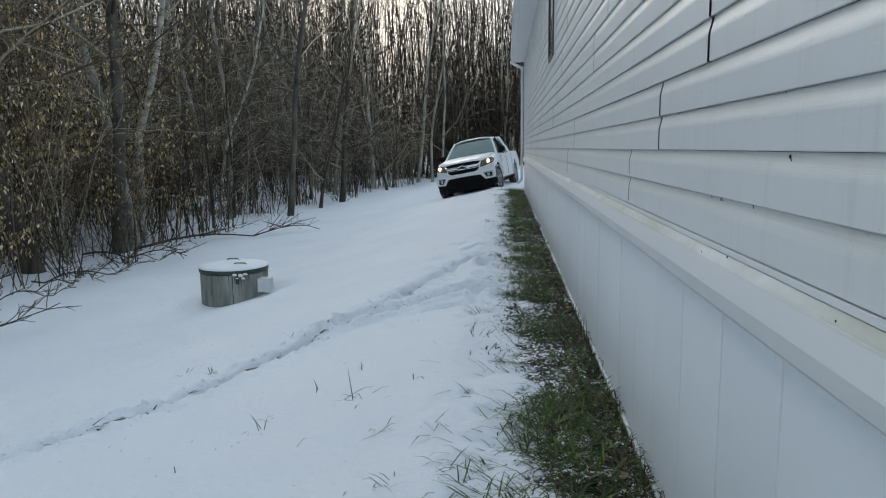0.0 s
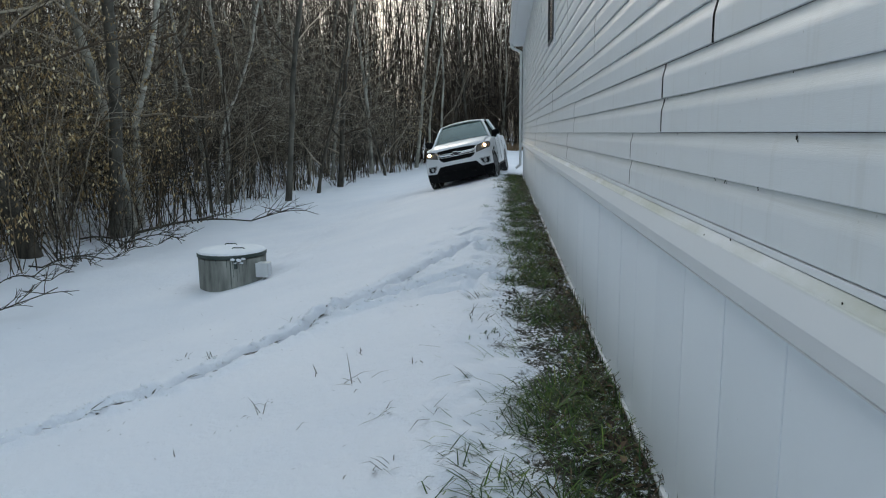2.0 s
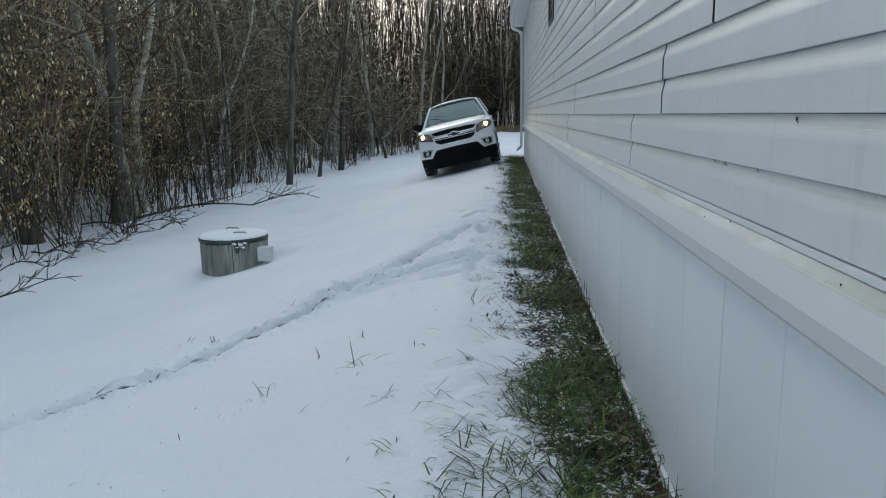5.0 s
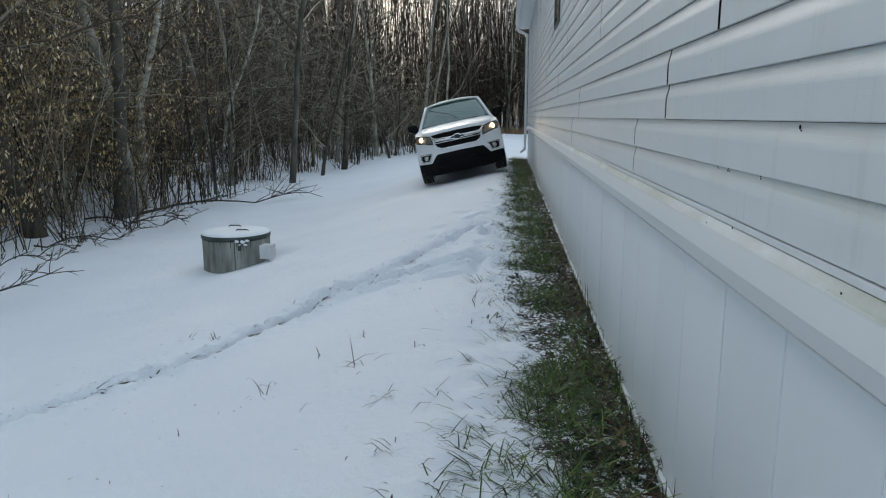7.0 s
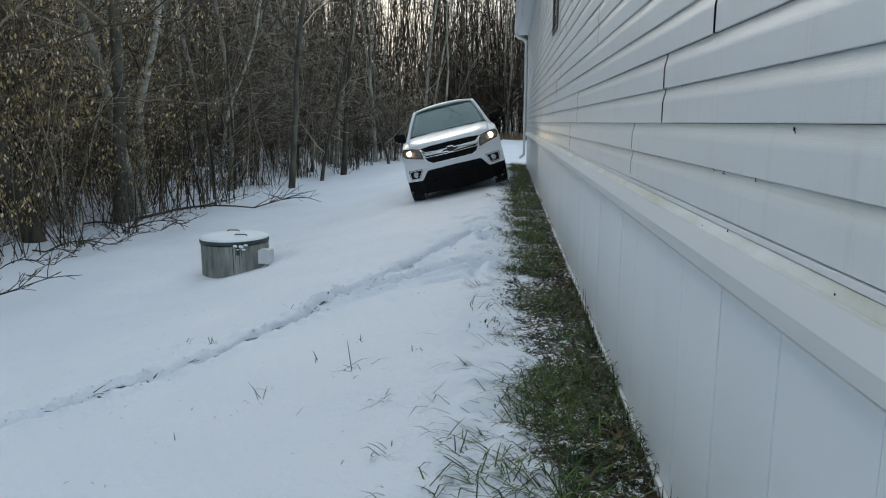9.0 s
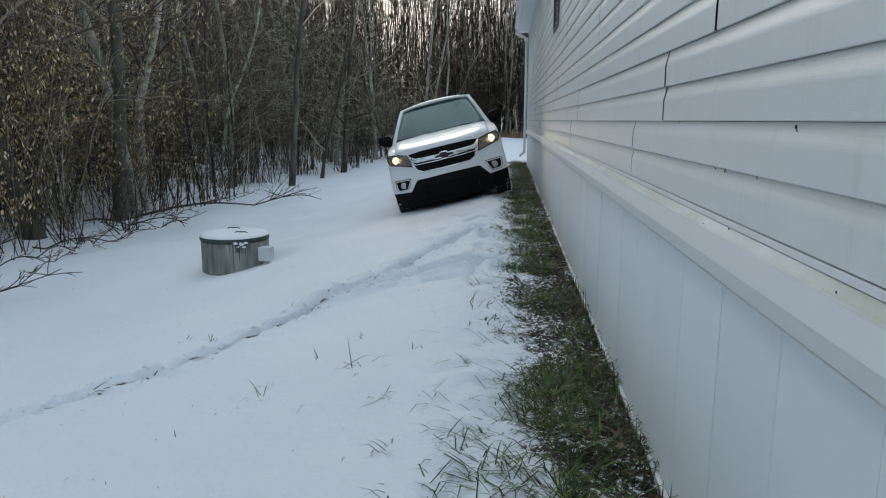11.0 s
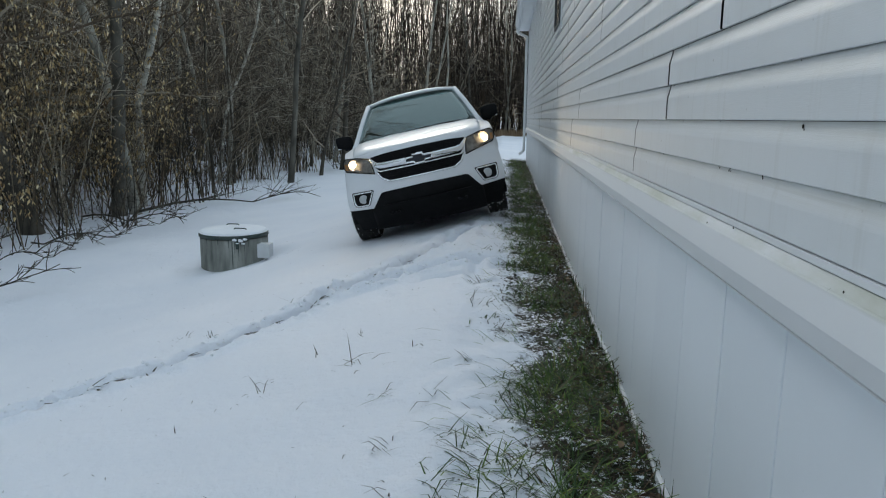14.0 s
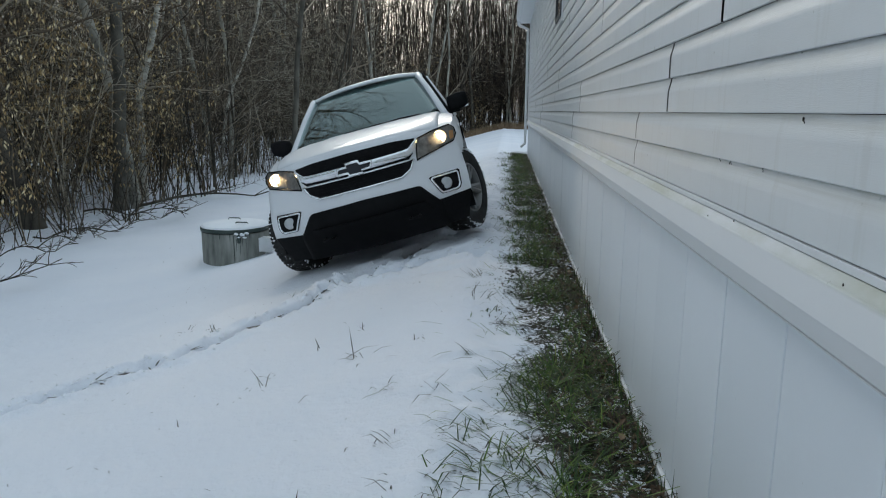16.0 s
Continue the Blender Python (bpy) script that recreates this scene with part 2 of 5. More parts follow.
# ---- the ground: a snowy bank that falls from the house to a hollow at the wood's edge ----
TRACK = [(-4.4, 2.95), (-3.5, 3.43), (-2.97, 3.76), (-2.68, 3.92), (-2.15, 4.62), (-1.87, 5.18), (-1.5, 5.84), (-1.2, 6.6), (-0.85, 7.4)]
TRACK_2 = [(-1.9, 5.12), (-1.6, 5.26), (-1.16, 5.47), (-0.65, 5.62)]


def base_z(x, y):
    d = -x
    z = 0.02 * step(0, 0.4, d) + 0.03 * step(0.4, 0.8, d)
    if d > 0.85:
        z = 0.05 - 0.225 * (d - 0.85)
    if d > 2.2:
        z = -0.254 - 0.26 * (d - 2.2)
    if d > 3.9:
        z = -0.696 - 0.39 * (1 - math.exp(-(d - 3.9) / 1.5))
    if d > 8.5:
        z += 0.03 * min(d - 8.5, 20.0)
    return z


def to_path(x, y, path):
    best, along, run = 9.0, 0.0, 0.0
    for (ax, ay), (bx, by) in zip(path, path[1:]):
        dx, dy = bx - ax, by - ay
        ln = math.hypot(dx, dy)
        u = min(1.0, max(0.0, ((x - ax) * dx + (y - ay) * dy) / (ln * ln)))
        d = math.hypot(x - ax - u * dx, y - ay - u * dy)
        if d < best:
            best, along = d, run + u * ln
        run += ln
    return best, along


def ground_z(x, y):
    z = base_z(x, y)
    near = step(16, 8, y) * step(-8, -5, x)
    z += 0.05 * noise.noise((x * 0.45, y * 0.35, 3.1)) * step(-0.9, -2.5, x) + 0.020 * noise.noise((x * 1.3, y * 1.1, 9.1)) * step(-0.9, -2.0, x)
    if near > 0:
        z += near * 0.010 * noise.noise((x * 2.2, y * 2.0, 7.7))
    if x > -1.3 and -0.5 < y < 22:
        # trampled, patchy strip along the skirting
        k = step(-1.15, -0.6, x)
        z += k * (0.030 * noise.noise((x * 6, y * 6, 1.3)) + 0.018 * noise.noise((x * 15, y * 15, 4.4)))
    if -1.6 < x < -0.5 and 4.2 < y < 10:
        # scattered prints by the skirting
        k = step(-1.6, -1.2, x) * step(-0.5, -0.65, x) * step(4.2, 5.0, y) * step(10, 8.5, y)
        z -= k * 0.05 * step(0.18, 0.36, noise.noise((x * 4.6, y * 2.6, 8.8)))
        z += k * 0.012 * noise.noise((x * 14, y * 14, 3.3))
    if -5.2 < x < -3.0 and 7.8 < y < 10.2:
        # wind scour beside the well riser
        z -= 0.065 * step(0.75, 0.35, math.hypot(x + 3.97, y - 8.72))
    if -5 < x < -0.4 and 2.5 < y < 9:
        for path, deep in ((TRACK, 0.26), (TRACK_2, 0.16)):
            d, s = to_path(x, y, path)
            if d < 0.5:
                wide = 0.082 + 0.045 * noise.noise((s * 2.3, 1.0, 2.0))
                foot = 0.55 + 0.45 * math.cos(s * 2 * math.pi / 0.42)
                dip = step(wide + 0.03, wide * 0.55, d) * (0.30 + 0.70 * foot)
                z -= deep * dip * (0.8 + 0.8 * noise.noise((x * 7, y * 7, 0.3)))
                z += 0.026 * step(0.32, 0.2, d) * step(0.1, 0.2, d) * (1 + noise.noise((x * 8, y * 8, 5)))
                z += (1 - 0.6 * step(5.0, 5.8, y)) * step(0.34, 0.1, d) * (0.045 * noise.noise((x * 12, y * 12, 6.3)) + 0.035 * noise.noise((x * 22, y * 22, 2.3)))
    return z


def spread(stops):
    out = []
    for (a, st), (b, _) in zip(stops, stops[1:]):
        n = max(1, round((b - a) / st))
        out += [a + (b - a) * k / n for k in range(n)]
    return out + [stops[-1][0]]


def build_ground():
    xs = spread([(-400, 60), (-100, 12), (-40, 3), (-16, 1.0), (-9, 0.35), (-5.2, 0.035), (-0.2, 0.04), (0.2, 1.5), (14, 6), (50, 50), (400, 50)])
    ys = spread([(-60, 12), (-12, 2), (-2, 0.3), (1.0, 0.03), (9.0, 0.09), (20, 0.5), (40, 2), (80, 20), (400, 60), (700, 60)])
    V = [(x, y, ground_z(x, y)) for y in ys for x in xs]
    w = len(xs)
    F = [(j * w + i, j * w + i + 1, (j + 1) * w + i + 1, (j + 1) * w + i) for j in range(len(ys) - 1) for i in range(w - 1)]
    ob = new("ground", mesh_from("ground", V, F, SNOW, True))
    tagged(ob, "snow-covered grassy bank sloping away from the house", "ground", kind="structure")


build_ground()


# ---- the house: long vinyl-sided wall on white skirting ----
HOUSE_Y0, HOUSE_Y1, EAVE_Z = -4.0, 19.7, 3.56
COURSE, SIDING_Z0 = 0.1134, 0.9755


def build_house():
    wall = new("wall_west", mesh_from("wall_core", *slab((0.012, HOUSE_Y0, 0.0), (0.16, HOUSE_Y1, EAVE_Z + 0.1)), BACKING))
    tagged(wall, "long house wall clad in white vinyl lap siding", "wall", kind="structure")
    rows = int((EAVE_Z - SIDING_Z0) / (2 * COURSE)) + 1
    prof = [(0.0, 0.004), (-0.010, 0.0006), (-0.0155, 0.0), (-0.0175, 0.002), (-0.0175, 0.066), (-0.0168, 0.073), (-0.0152, 0.080), (-0.0128, 0.089), (-0.0105, 0.098), (-0.0092, 0.1065), (-0.0088, 0.1125)]
    cache = {}
    for k in range(rows):
        z0 = SIDING_Z0 + 2 * COURSE * k
        first = 2.83 - 0.56 * k
        while first > HOUSE_Y0:
            first -= 2.98
        cuts = [HOUSE_Y0]
        y = first + 2.98
        while y < HOUSE_Y1 - 0.1:
            cuts.append(y)
            y += 2.98
        cuts.append(HOUSE_Y1 - 0.112)
        for a, b in zip(cuts, cuts[1:]):
            key = round(b - a, 3)
            if key not in cache:
                pts = []
                for c in (0, 1):
                    for px, pz in prof:
                        pts.append((px, pz + c * COURSE))
                segs = max(1, round((b - a) / 0.75))
                V, F = [], []
                n = len(pts)
                for s in range(segs + 1):
                    yy = (b - a - 0.012) * s / segs
                    sag = 0.0012 * math.sin(s * 2.1)
                    V += [(px + sag * (0.3 + pz * 4), yy, pz) for px, pz in pts]
                for s in range(segs):
                    F += [(s * n + i, s * n + i + 1, (s + 1) * n + i + 1, (s + 1) * n + i) for i in range(n - 1)]
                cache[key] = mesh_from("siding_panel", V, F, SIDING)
                soft_band = [4 <= i % 11 <= 9 for i in range(n - 1)]
                cache[key].polygons.foreach_set("use_smooth", soft_band * segs)
            ob = new("siding_panel", cache[key])
            ob.parent = wall
            ob.location = (random.uniform(-0.0012, 0.0008), a, z0 + random.uniform(-0.0007, 0.0007))
    # mud and insect specks under the laps
    rng = random.Random(2)
    specks = [(-0.012, 1.156, 1.192, 6), (-0.012, 1.151, 1.186, 4), (-0.012, 1.645, 1.089, 4), (-0.012, 1.638, 1.083, 3), (-0.012, 1.555, 1.088, 5), (-0.012, 1.562, 1.0815, 4), (-0.012, 1.548, 1.081, 3),
              (-0.012, 1.337, 1.0875, 4), (-0.012, 1.335, 1.082, 3), (-0.012, 2.294, 1.088, 4), (-0.031, 1.643, 0.941, 4), (-0.021, 1.466, 0.954, 4), (-0.030, 0.899, 0.943, 4), (-0.012, 2.05, 1.199, 3), (-0.012, 2.2, 1.312, 3), (-0.012, 3.4, 1.426, 3)]
    for x, y, z, mm in specks + [(-0.012, rng.uniform(1, 9), SIDING_Z0 + COURSE * rng.randint(1, 9) - 0.003, rng.uniform(1.5, 3)) for _ in range(60)]:
        bm = bmesh.new()
        bmesh.ops.create_icosphere(bm, subdivisions=1, radius=mm / 1000)
        for v in bm.verts:
            v.co = Vector((v.co.x * 0.5, v.co.y * rng.uniform(0.5, 1.0), v.co.z * rng.uniform(0.9, 1.5))) * rng.uniform(0.5, 0.85) + Vector((x, y, z))
        part("mud_speck", bm, EARTH, wall)
    # corner post and starter channel
    part("corner_post", boxed((-0.028, HOUSE_Y1 - 0.09, 0.95), (0.10, HOUSE_Y1 + 0.012, EAVE_Z), 0.004), TRIM, wall)
    part("starter_channel", boxed((-0.0205, HOUSE_Y0, 0.9585), (0.011, HOUSE_Y1 - 0.092, 0.9728), 0.0012), TRIM, wall)

    band = new("trim_band", profile_run([(0.011, 0.9568), (-0.0180, 0.9562), (-0.0330, 0.9378), (-0.0352, 0.9372), (-0.0372, 0.9345), (-0.0505, 0.8830), (-0.0515, 0.8780), (-0.0500, 0.8735), (-0.0418, 0.8362), (-0.0340, 0.8354), (-0.0340, 0.8328), (-0.0412, 0.8322), (-0.0400, 0.8290), (-0.0340, 0.8290), (0.011, 0.8290)], HOUSE_Y0, HOUSE_Y1 + 0.01, BAND))
    tagged(band, "white sloped water-table band with green algae", "trim", kind="structure")

    skirt = new("wall_skirting", mesh_from("skirt_core", *slab((0.0115, HOUSE_Y0, -0.3), (0.0118, HOUSE_Y1, 0.0)), BACKING))
    tagged(skirt, "smooth white vinyl skirting below the siding", "skirting", kind="structure")
    unit = 0.3807
    y = 1.154 - unit * 13
    k = -13
    me = {}
    while y < HOUSE_Y1 - 0.01:
        deep = 0.003 if k == -1 else (0.0045, 0.0024, 0.0013)[k % 3]
        w = min(unit, HOUSE_Y1 - y)
        key = (deep, round(w, 3))
        if key not in me:
            me[key] = mesh_from("skirting_panel", *panel(w, deep, 0.8285), SKIRT)
        ob = new("skirting_panel", me[key])
        ob.parent = skirt
        ob.location = (random.uniform(-0.001, 0.001), y, 0.0)
        y += unit
        k += 1
    part("bottom_rail", boxed((-0.022, HOUSE_Y0, -0.04), (-0.006, HOUSE_Y1, 0.022), 0.003), TRIM, skirt)

    # closing walls, roof, eave
    rest = new("wall_rest", mesh_from("wall_rest", *join([slab((0.16, HOUSE_Y1 - 0.15, -0.3), (8.0, HOUSE_Y1 - 0.001, EAVE_Z)), slab((0.16, HOUSE_Y0, -0.3), (8.0, HOUSE_Y0 + 0.15, EAVE_Z)), slab((7.85, HOUSE_Y0 + 0.15, -0.3), (8.0, HOUSE_Y1 - 0.15, EAVE_Z))]), SIDING))
    tagged(rest, "plain closing walls of the white house", "wall", kind="structure")
    eave = new("eave", mesh_from("soffit", *slab((-0.27, HOUSE_Y0 - 0.2, EAVE_Z), (0.011, HOUSE_Y1 + 0.12, EAVE_Z + 0.012)), TRIM))
    tagged(eave, "white boxed eave with soffit, fascia and gutter", "eave", kind="structure")
    part("fascia", boxed((-0.292, HOUSE_Y0 - 0.2, EAVE_Z - 0.012), (-0.272, HOUSE_Y1 + 0.12, EAVE_Z + 0.18), 0.003), TRIM, eave)
    part("gutter", profile_run([(-0.293, EAVE_Z + 0.15), (-0.293, EAVE_Z + 0.04), (-0.36, EAVE_Z + 0.04), (-0.385, EAVE_Z + 0.09), (-0.40, EAVE_Z + 0.155), (-0.393, EAVE_Z + 0.155), (-0.37, EAVE_Z + 0.08), (-0.30, EAVE_Z + 0.05)], HOUSE_Y0 - 0.2, HOUSE_Y1 + 0.12, TRIM), TRIM, eave)
    roof = new("roof", mesh_from("roof", [(-0.30, HOUSE_Y0 - 0.2, EAVE_Z + 0.182), (4.0, HOUSE_Y0 - 0.2, EAVE_Z + 1.5), (8.3, HOUSE_Y0 - 0.2, EAVE_Z + 0.182), (-0.30, HOUSE_Y1 + 0.13, EAVE_Z + 0.182), (4.0, HOUSE_Y1 + 0.13, EAVE_Z + 1.5), (8.3, HOUSE_Y1 + 0.13, EAVE_Z + 0.182)], [(0, 3, 4, 1), (1, 4, 5, 2), (0, 2, 5, 3), (0, 1, 2), (3, 5, 4)], BACKING))
    tagged(roof, "low dark shingled gable roof", "roof", kind="structure")

    spout = new("downspout", None)
    tagged(spout, "white rectangular downspout at the house corner", "downspout")
    spout.location = (0, HOUSE_Y1 - 0.02, 0)
    def leg(a, b, w=0.035):
        V, F = [], []
        tube_into(V, F, [Vector(a), Vector(b)], [w, w], 4)
        return mesh_from("pipe", V, F, TRIM)
    part("outlet", leg((-0.34, 0, EAVE_Z + 0.05), (-0.33, 0, EAVE_Z - 0.06)), TRIM, spout)
    part("elbow", leg((-0.33, 0, EAVE_Z - 0.05), (-0.075, 0, EAVE_Z - 0.17)), TRIM, spout)
    part("pipe", leg((-0.075, 0, EAVE_Z - 0.15), (-0.075, 0, 0.30)), TRIM, spout)
    part("shoe", leg((-0.075, 0, 0.32), (-0.20, 0, 0.21)), TRIM, spout)
    for z in (0.8, 1.9, 3.0):
        part("strap", boxed((-0.118, -0.045, z), (-0.029, 0.045, z + 0.03), 0.002), TRIM, spout)

    win = new("window_1", None)
    tagged(win, "white-framed window with a dark pane", "window", kind="structure")
    y0, y1, z0, z1 = 7.38, 8.25, 2.12, 3.2
    part("window_frame", frame_ring(y0, y1, z0, z1, 0.06, -0.030, -0.018), TRIM, win)
    part("pane", boxed((-0.034, y0 + 0.09, z0 + 0.09), (-0.030, y1 - 0.09, z1 - 0.09)), DARKGLASS, win)
    part("sash", frame_ring(y0 + 0.06, y1 - 0.06, z0 + 0.06, z1 - 0.06, 0.035, -0.046, -0.018), DARKTRIM, win)


def slab(lo, hi):
    (a, b, c), (d, e, f) = lo, hi
    V = [(a, b, c), (d, b, c), (d, e, c), (a, e, c), (a, b, f), (d, b, f), (d, e, f), (a, e, f)]
    return V, [(0, 3, 2, 1), (4, 5, 6, 7), (0, 1, 5, 4), (1, 2, 6, 5), (2, 3, 7, 6), (3, 0, 4, 7)]


def join(list_of):
    V, F = [], []
    for v, f in list_of:
        o = len(V)
        V += v
        F += [tuple(i + o for i in q) for q in f]
    return V, F


def panel(w, deep, top):
    """A skirting panel with a small rolled edge on either side."""
    g = deep * 0.55
    prof = [(0.011, g), (0.001, g + 0.0002), (-0.0025, deep), (-0.003, deep + 0.004), (-0.003, w - deep - 0.004), (-0.0025, w - deep), (0.001, w - g - 0.0002), (0.011, w - g)]
    n = len(prof)
    V = [(x, y, -0.05) for x, y in prof] + [(x, y, top) for x, y in prof]
    return V, [(i, i + 1, n + i + 1, n + i) for i in range(n - 1)]


def profile_run(prof, y0, y1, material):
    n = len(prof)
    segs = 24
    V, F = [], []
    for s in range(segs + 1):
        y = y0 + (y1 - y0) * s / segs
        V += [(x, y, z) for x, z in prof]
    for s in range(segs):
        F += [(s * n + i, s * n + (i + 1) % n, (s + 1) * n + (i + 1) % n, (s + 1) * n + i) for i in range(n)]
    F += [tuple(range(n)), tuple(segs * n + i for i in reversed(range(n)))]
    return mesh_from("run", V, F, material)


def frame_ring(y0, y1, z0, z1, w, x0, x1):
    bm = bmesh.new()
    box(bm, (x0, y0, z0), (x1, y1, z0 + w), 0.003)
    box(bm, (x0, y0, z1 - w), (x1, y1, z1), 0.003)
    box(bm, (x0, y0, z0 + w), (x1, y0 + w, z1 - w), 0.003)
    box(bm, (x0, y1 - w, z0 + w), (x1, y1, z1 - w), 0.003)
    return bm


def band_material():
    m, nt, b = mat_nodes("algae_stained_trim")
    geo = nt.nodes.new("ShaderNodeNewGeometry")
    sep = nt.nodes.new("ShaderNodeSeparateXYZ")
    put(nt, geo.outputs["Position"], sep.inputs[0])
    n1 = noise_tex(nt, 5.0, 6, 0.65, (1, 0.4, 1))
    n2 = noise_tex(nt, 45.0, 4, 0.6)
    high = ramp(nt, math_node(nt, "MULTIPLY", math_node(nt, "SUBTRACT", sep.outputs[2], 0.90), 20.0), [(0.58, (0, 0, 0)), (0.76, (1, 1, 1))])
    blot = ramp(nt, n1, [(0.35, (0, 0, 0)), (0.65, (0.7, 0.7, 0.7))])
    fac = mix(nt, 1.0, high, blot, "MULTIPLY")
    speck = ramp(nt, n2, [(0.70, (0, 0, 0)), (0.78, (0.6, 0.6, 0.6))])
    col = mix(nt, fac, (0.76, 0.77, 0.78), (0.47, 0.49, 0.385))
    col = mix(nt, mix(nt, 1.0, speck, high, "MULTIPLY"), col, (0.12, 0.12, 0.08))
    put(nt, col, b.inputs["Base Color"])
    b.inputs["Roughness"].default_value = 0.65
    b.inputs["Specular IOR Level"].default_value = 0.3
    bump(nt, b, n2, 0.1, 0.003)
    return m


def pane_material(name, tint):
    m, nt, b = mat_nodes(name)
    out = nt.nodes["Material Output"]
    tr = nt.nodes.new("ShaderNodeBsdfTransparent")
    tr.inputs[0].default_value = (*tint, 1)
    gl = nt.nodes.new("ShaderNodeBsdfGlossy")
    gl.inputs["Roughness"].default_value = 0.03
    gl.inputs["Color"].default_value = (0.80, 0.97, 0.96, 1)
    fr = nt.nodes.new("ShaderNodeFresnel")
    fr.inputs[0].default_value = 2.4
    ms = nt.nodes.new("ShaderNodeMixShader")
    put(nt, fr.outputs[0], ms.inputs[0])
    put(nt, tr.outputs[0], ms.inputs[1])
    put(nt, gl.outputs[0], ms.inputs[2])
    put(nt, ms.outputs[0], out.inputs[0])
    return m


BAND = band_material()
DARKGLASS = simple("dark_window_glass", (0.015, 0.018, 0.02), (0.03, 0.034, 0.04), 2.0, 0.05, 0, 0.0)
EARTH = simple("dark_earth", (0.012, 0.010, 0.008), (0.05, 0.04, 0.03), 12.0, 0.95, 0, 0.0)
DARKTRIM = simple("dark_sash", (0.02, 0.025, 0.03), (0.04, 0.045, 0.05), 5.0, 0.4, 0, 0.0)
build_house()

# ---- the concrete well riser in the snow ----
def build_riser():
    cx, cy, r, z1 = -4.30, 9.05, 0.455, -0.345
    riser = new("well_riser", None)
    riser.location = (cx, cy, -0.85)
    tagged(riser, "round grey concrete well riser with snowy lid", "well riser")
    h = z1 + 0.85
    V, F = [], []
    prof = [(r, -0.25), (r, h - 0.09), (r - 0.008, h - 0.085), (r - 0.09, h - 0.085), (r - 0.09, -0.25)]
    n = 48
    for k in range(n):
        a = 2 * math.pi * k / n
        wob = 1 + 0.004 * math.sin(5 * a)
        V += [(p * wob * math.cos(a), p * wob * math.sin(a), z) for p, z in prof]
    m = len(prof)
    for k in range(n):
        q = (k + 1) % n
        F += [(k * m + i, q * m + i, q * m + i + 1, k * m + i + 1) for i in range(m - 1)]
    part("concrete_ring", mesh_from("concrete_ring", V, F, CONCRETE, True), CONCRETE, riser, "stained concrete ring")

    def disc(name, r0, zlo, zhi, material, label, dome=0.0, round_=0.012):
        V, F = [], []
        prof = [(r0 - 0.01, zlo), (r0, zlo + 0.004), (r0, zhi - round_), (r0 - round_ * 0.4, zhi - round_ * 0.3), (r0 - round_, zhi), (r0 * 0.6, zhi + dome * 0.8), (0.02, zhi + dome)]
        for k in range(n):
            a = 2 * math.pi * k / n
            wv = 1 + (0.010 * noise.noise((math.cos(a) * 2, math.sin(a) * 2, 3)) if dome else 0)
            V += [(p * wv * math.cos(a), p * wv * math.sin(a), z) for p, z in prof]
        m = len(prof)
        for k in range(n):
            q = (k + 1) % n
            F += [(k * m + i, q * m + i, q * m + i + 1, k * m + i + 1) for i in range(m - 1)]
        F.append(tuple(k * m + m - 1 for k in range(n)))
        F.append(tuple(k * m for k in reversed(range(n))))
        return part(name, mesh_from(name, V, F, material, True), material, riser, label)

    disc("lid", r + 0.012, h - 0.075, h - 0.022, LIDGREEN, "dark green metal lid")
    disc("snow_cap", r + 0.004, h - 0.021, h + 0.005, SNOWCAP, "layer of snow", 0.018, 0.03)
    for a, d in ((radians(114), 0.27), (radians(-41), 0.185)):
        px, py = d * math.cos(a), d * math.sin(a)
        part("handle", tube_mesh("handle", [([(px - 0.085, py, h - 0.02), (px - 0.085, py, h + 0.025), (px - 0.07, py, h + 0.036), (px + 0.07, py, h + 0.036), (px + 0.085, py, h + 0.025), (px + 0.085, py, h - 0.02)], 0.008)], LIDGREEN, 6), LIDGREEN, riser, "thin dark lid handle")
    for a in (-72,):
        w = radians(a)
        px, py = (r + 0.004) * math.cos(w), (r + 0.004) * math.sin(w)
        part("seam", tube_mesh("seam", [([(px, py, 0.0), (px, py, h - 0.10)], [0.003, 0.006])], LIDGREEN, 6), LIDGREEN, riser)
    # hasp with clinging snow
    w = radians(-64)
    px, py = (r + 0.015) * math.cos(w), (r + 0.015) * math.sin(w)
    for dx, dz, s in ((-0.03, -0.075, 0.024), (0.035, -0.085, 0.030), (0.10, -0.07, 0.022), (0.0, -0.12, 0.018), (0.07, -0.125, 0.02)):
        bm = bmesh.new()
        bmesh.ops.create_icosphere(bm, subdivisions=2, radius=s)
        for v in bm.verts:
            v.co = Vector((v.co.x * 1.5, v.co.y * 0.8, v.co.z * 0.7)) + Vector((px + dx, py + 0.35 * dx, h + dz)) + 0.010 * Vector(noise.noise_vector(v.co * 40 + Vector((dx * 99, 0, 0))))
        part("snow_lump", bm, SNOWCAP, riser, "", True)
    # dark runs of water below the lid
    for a, ln in ((-78, 0.10), (-68, 0.24), (-62, 0.30), (-58, 0.20), (-52, 0.26), (-45, 0.12), (-96, 0.07), (-120, 0.09)):
        wa = radians(a)
        qx, qy = (r - 0.001) * math.cos(wa), (r - 0.001) * math.sin(wa)
        part("drip_stain", tube_mesh("drip_stain", [([(qx, qy, h - 0.08), (qx, qy, h - 0.08 - ln)], [0.006, 0.002])], LIDGREEN, 6), LIDGREEN, riser)
    part("hasp", boxed((px - 0.02, py - 0.01, h - 0.20), (px + 0.02, py + 0.02, h - 0.04), 0.004), LIDGREEN, riser)
    # junction box on the side
    bx, by = 0.515, -0.22
    jb = part("junction_box", boxed((bx - 0.08, by - 0.06, h - 0.33), (bx + 0.08, by + 0.10, h - 0.15), 0.008), GREYBOX, riser, "pale grey plastic junction box")
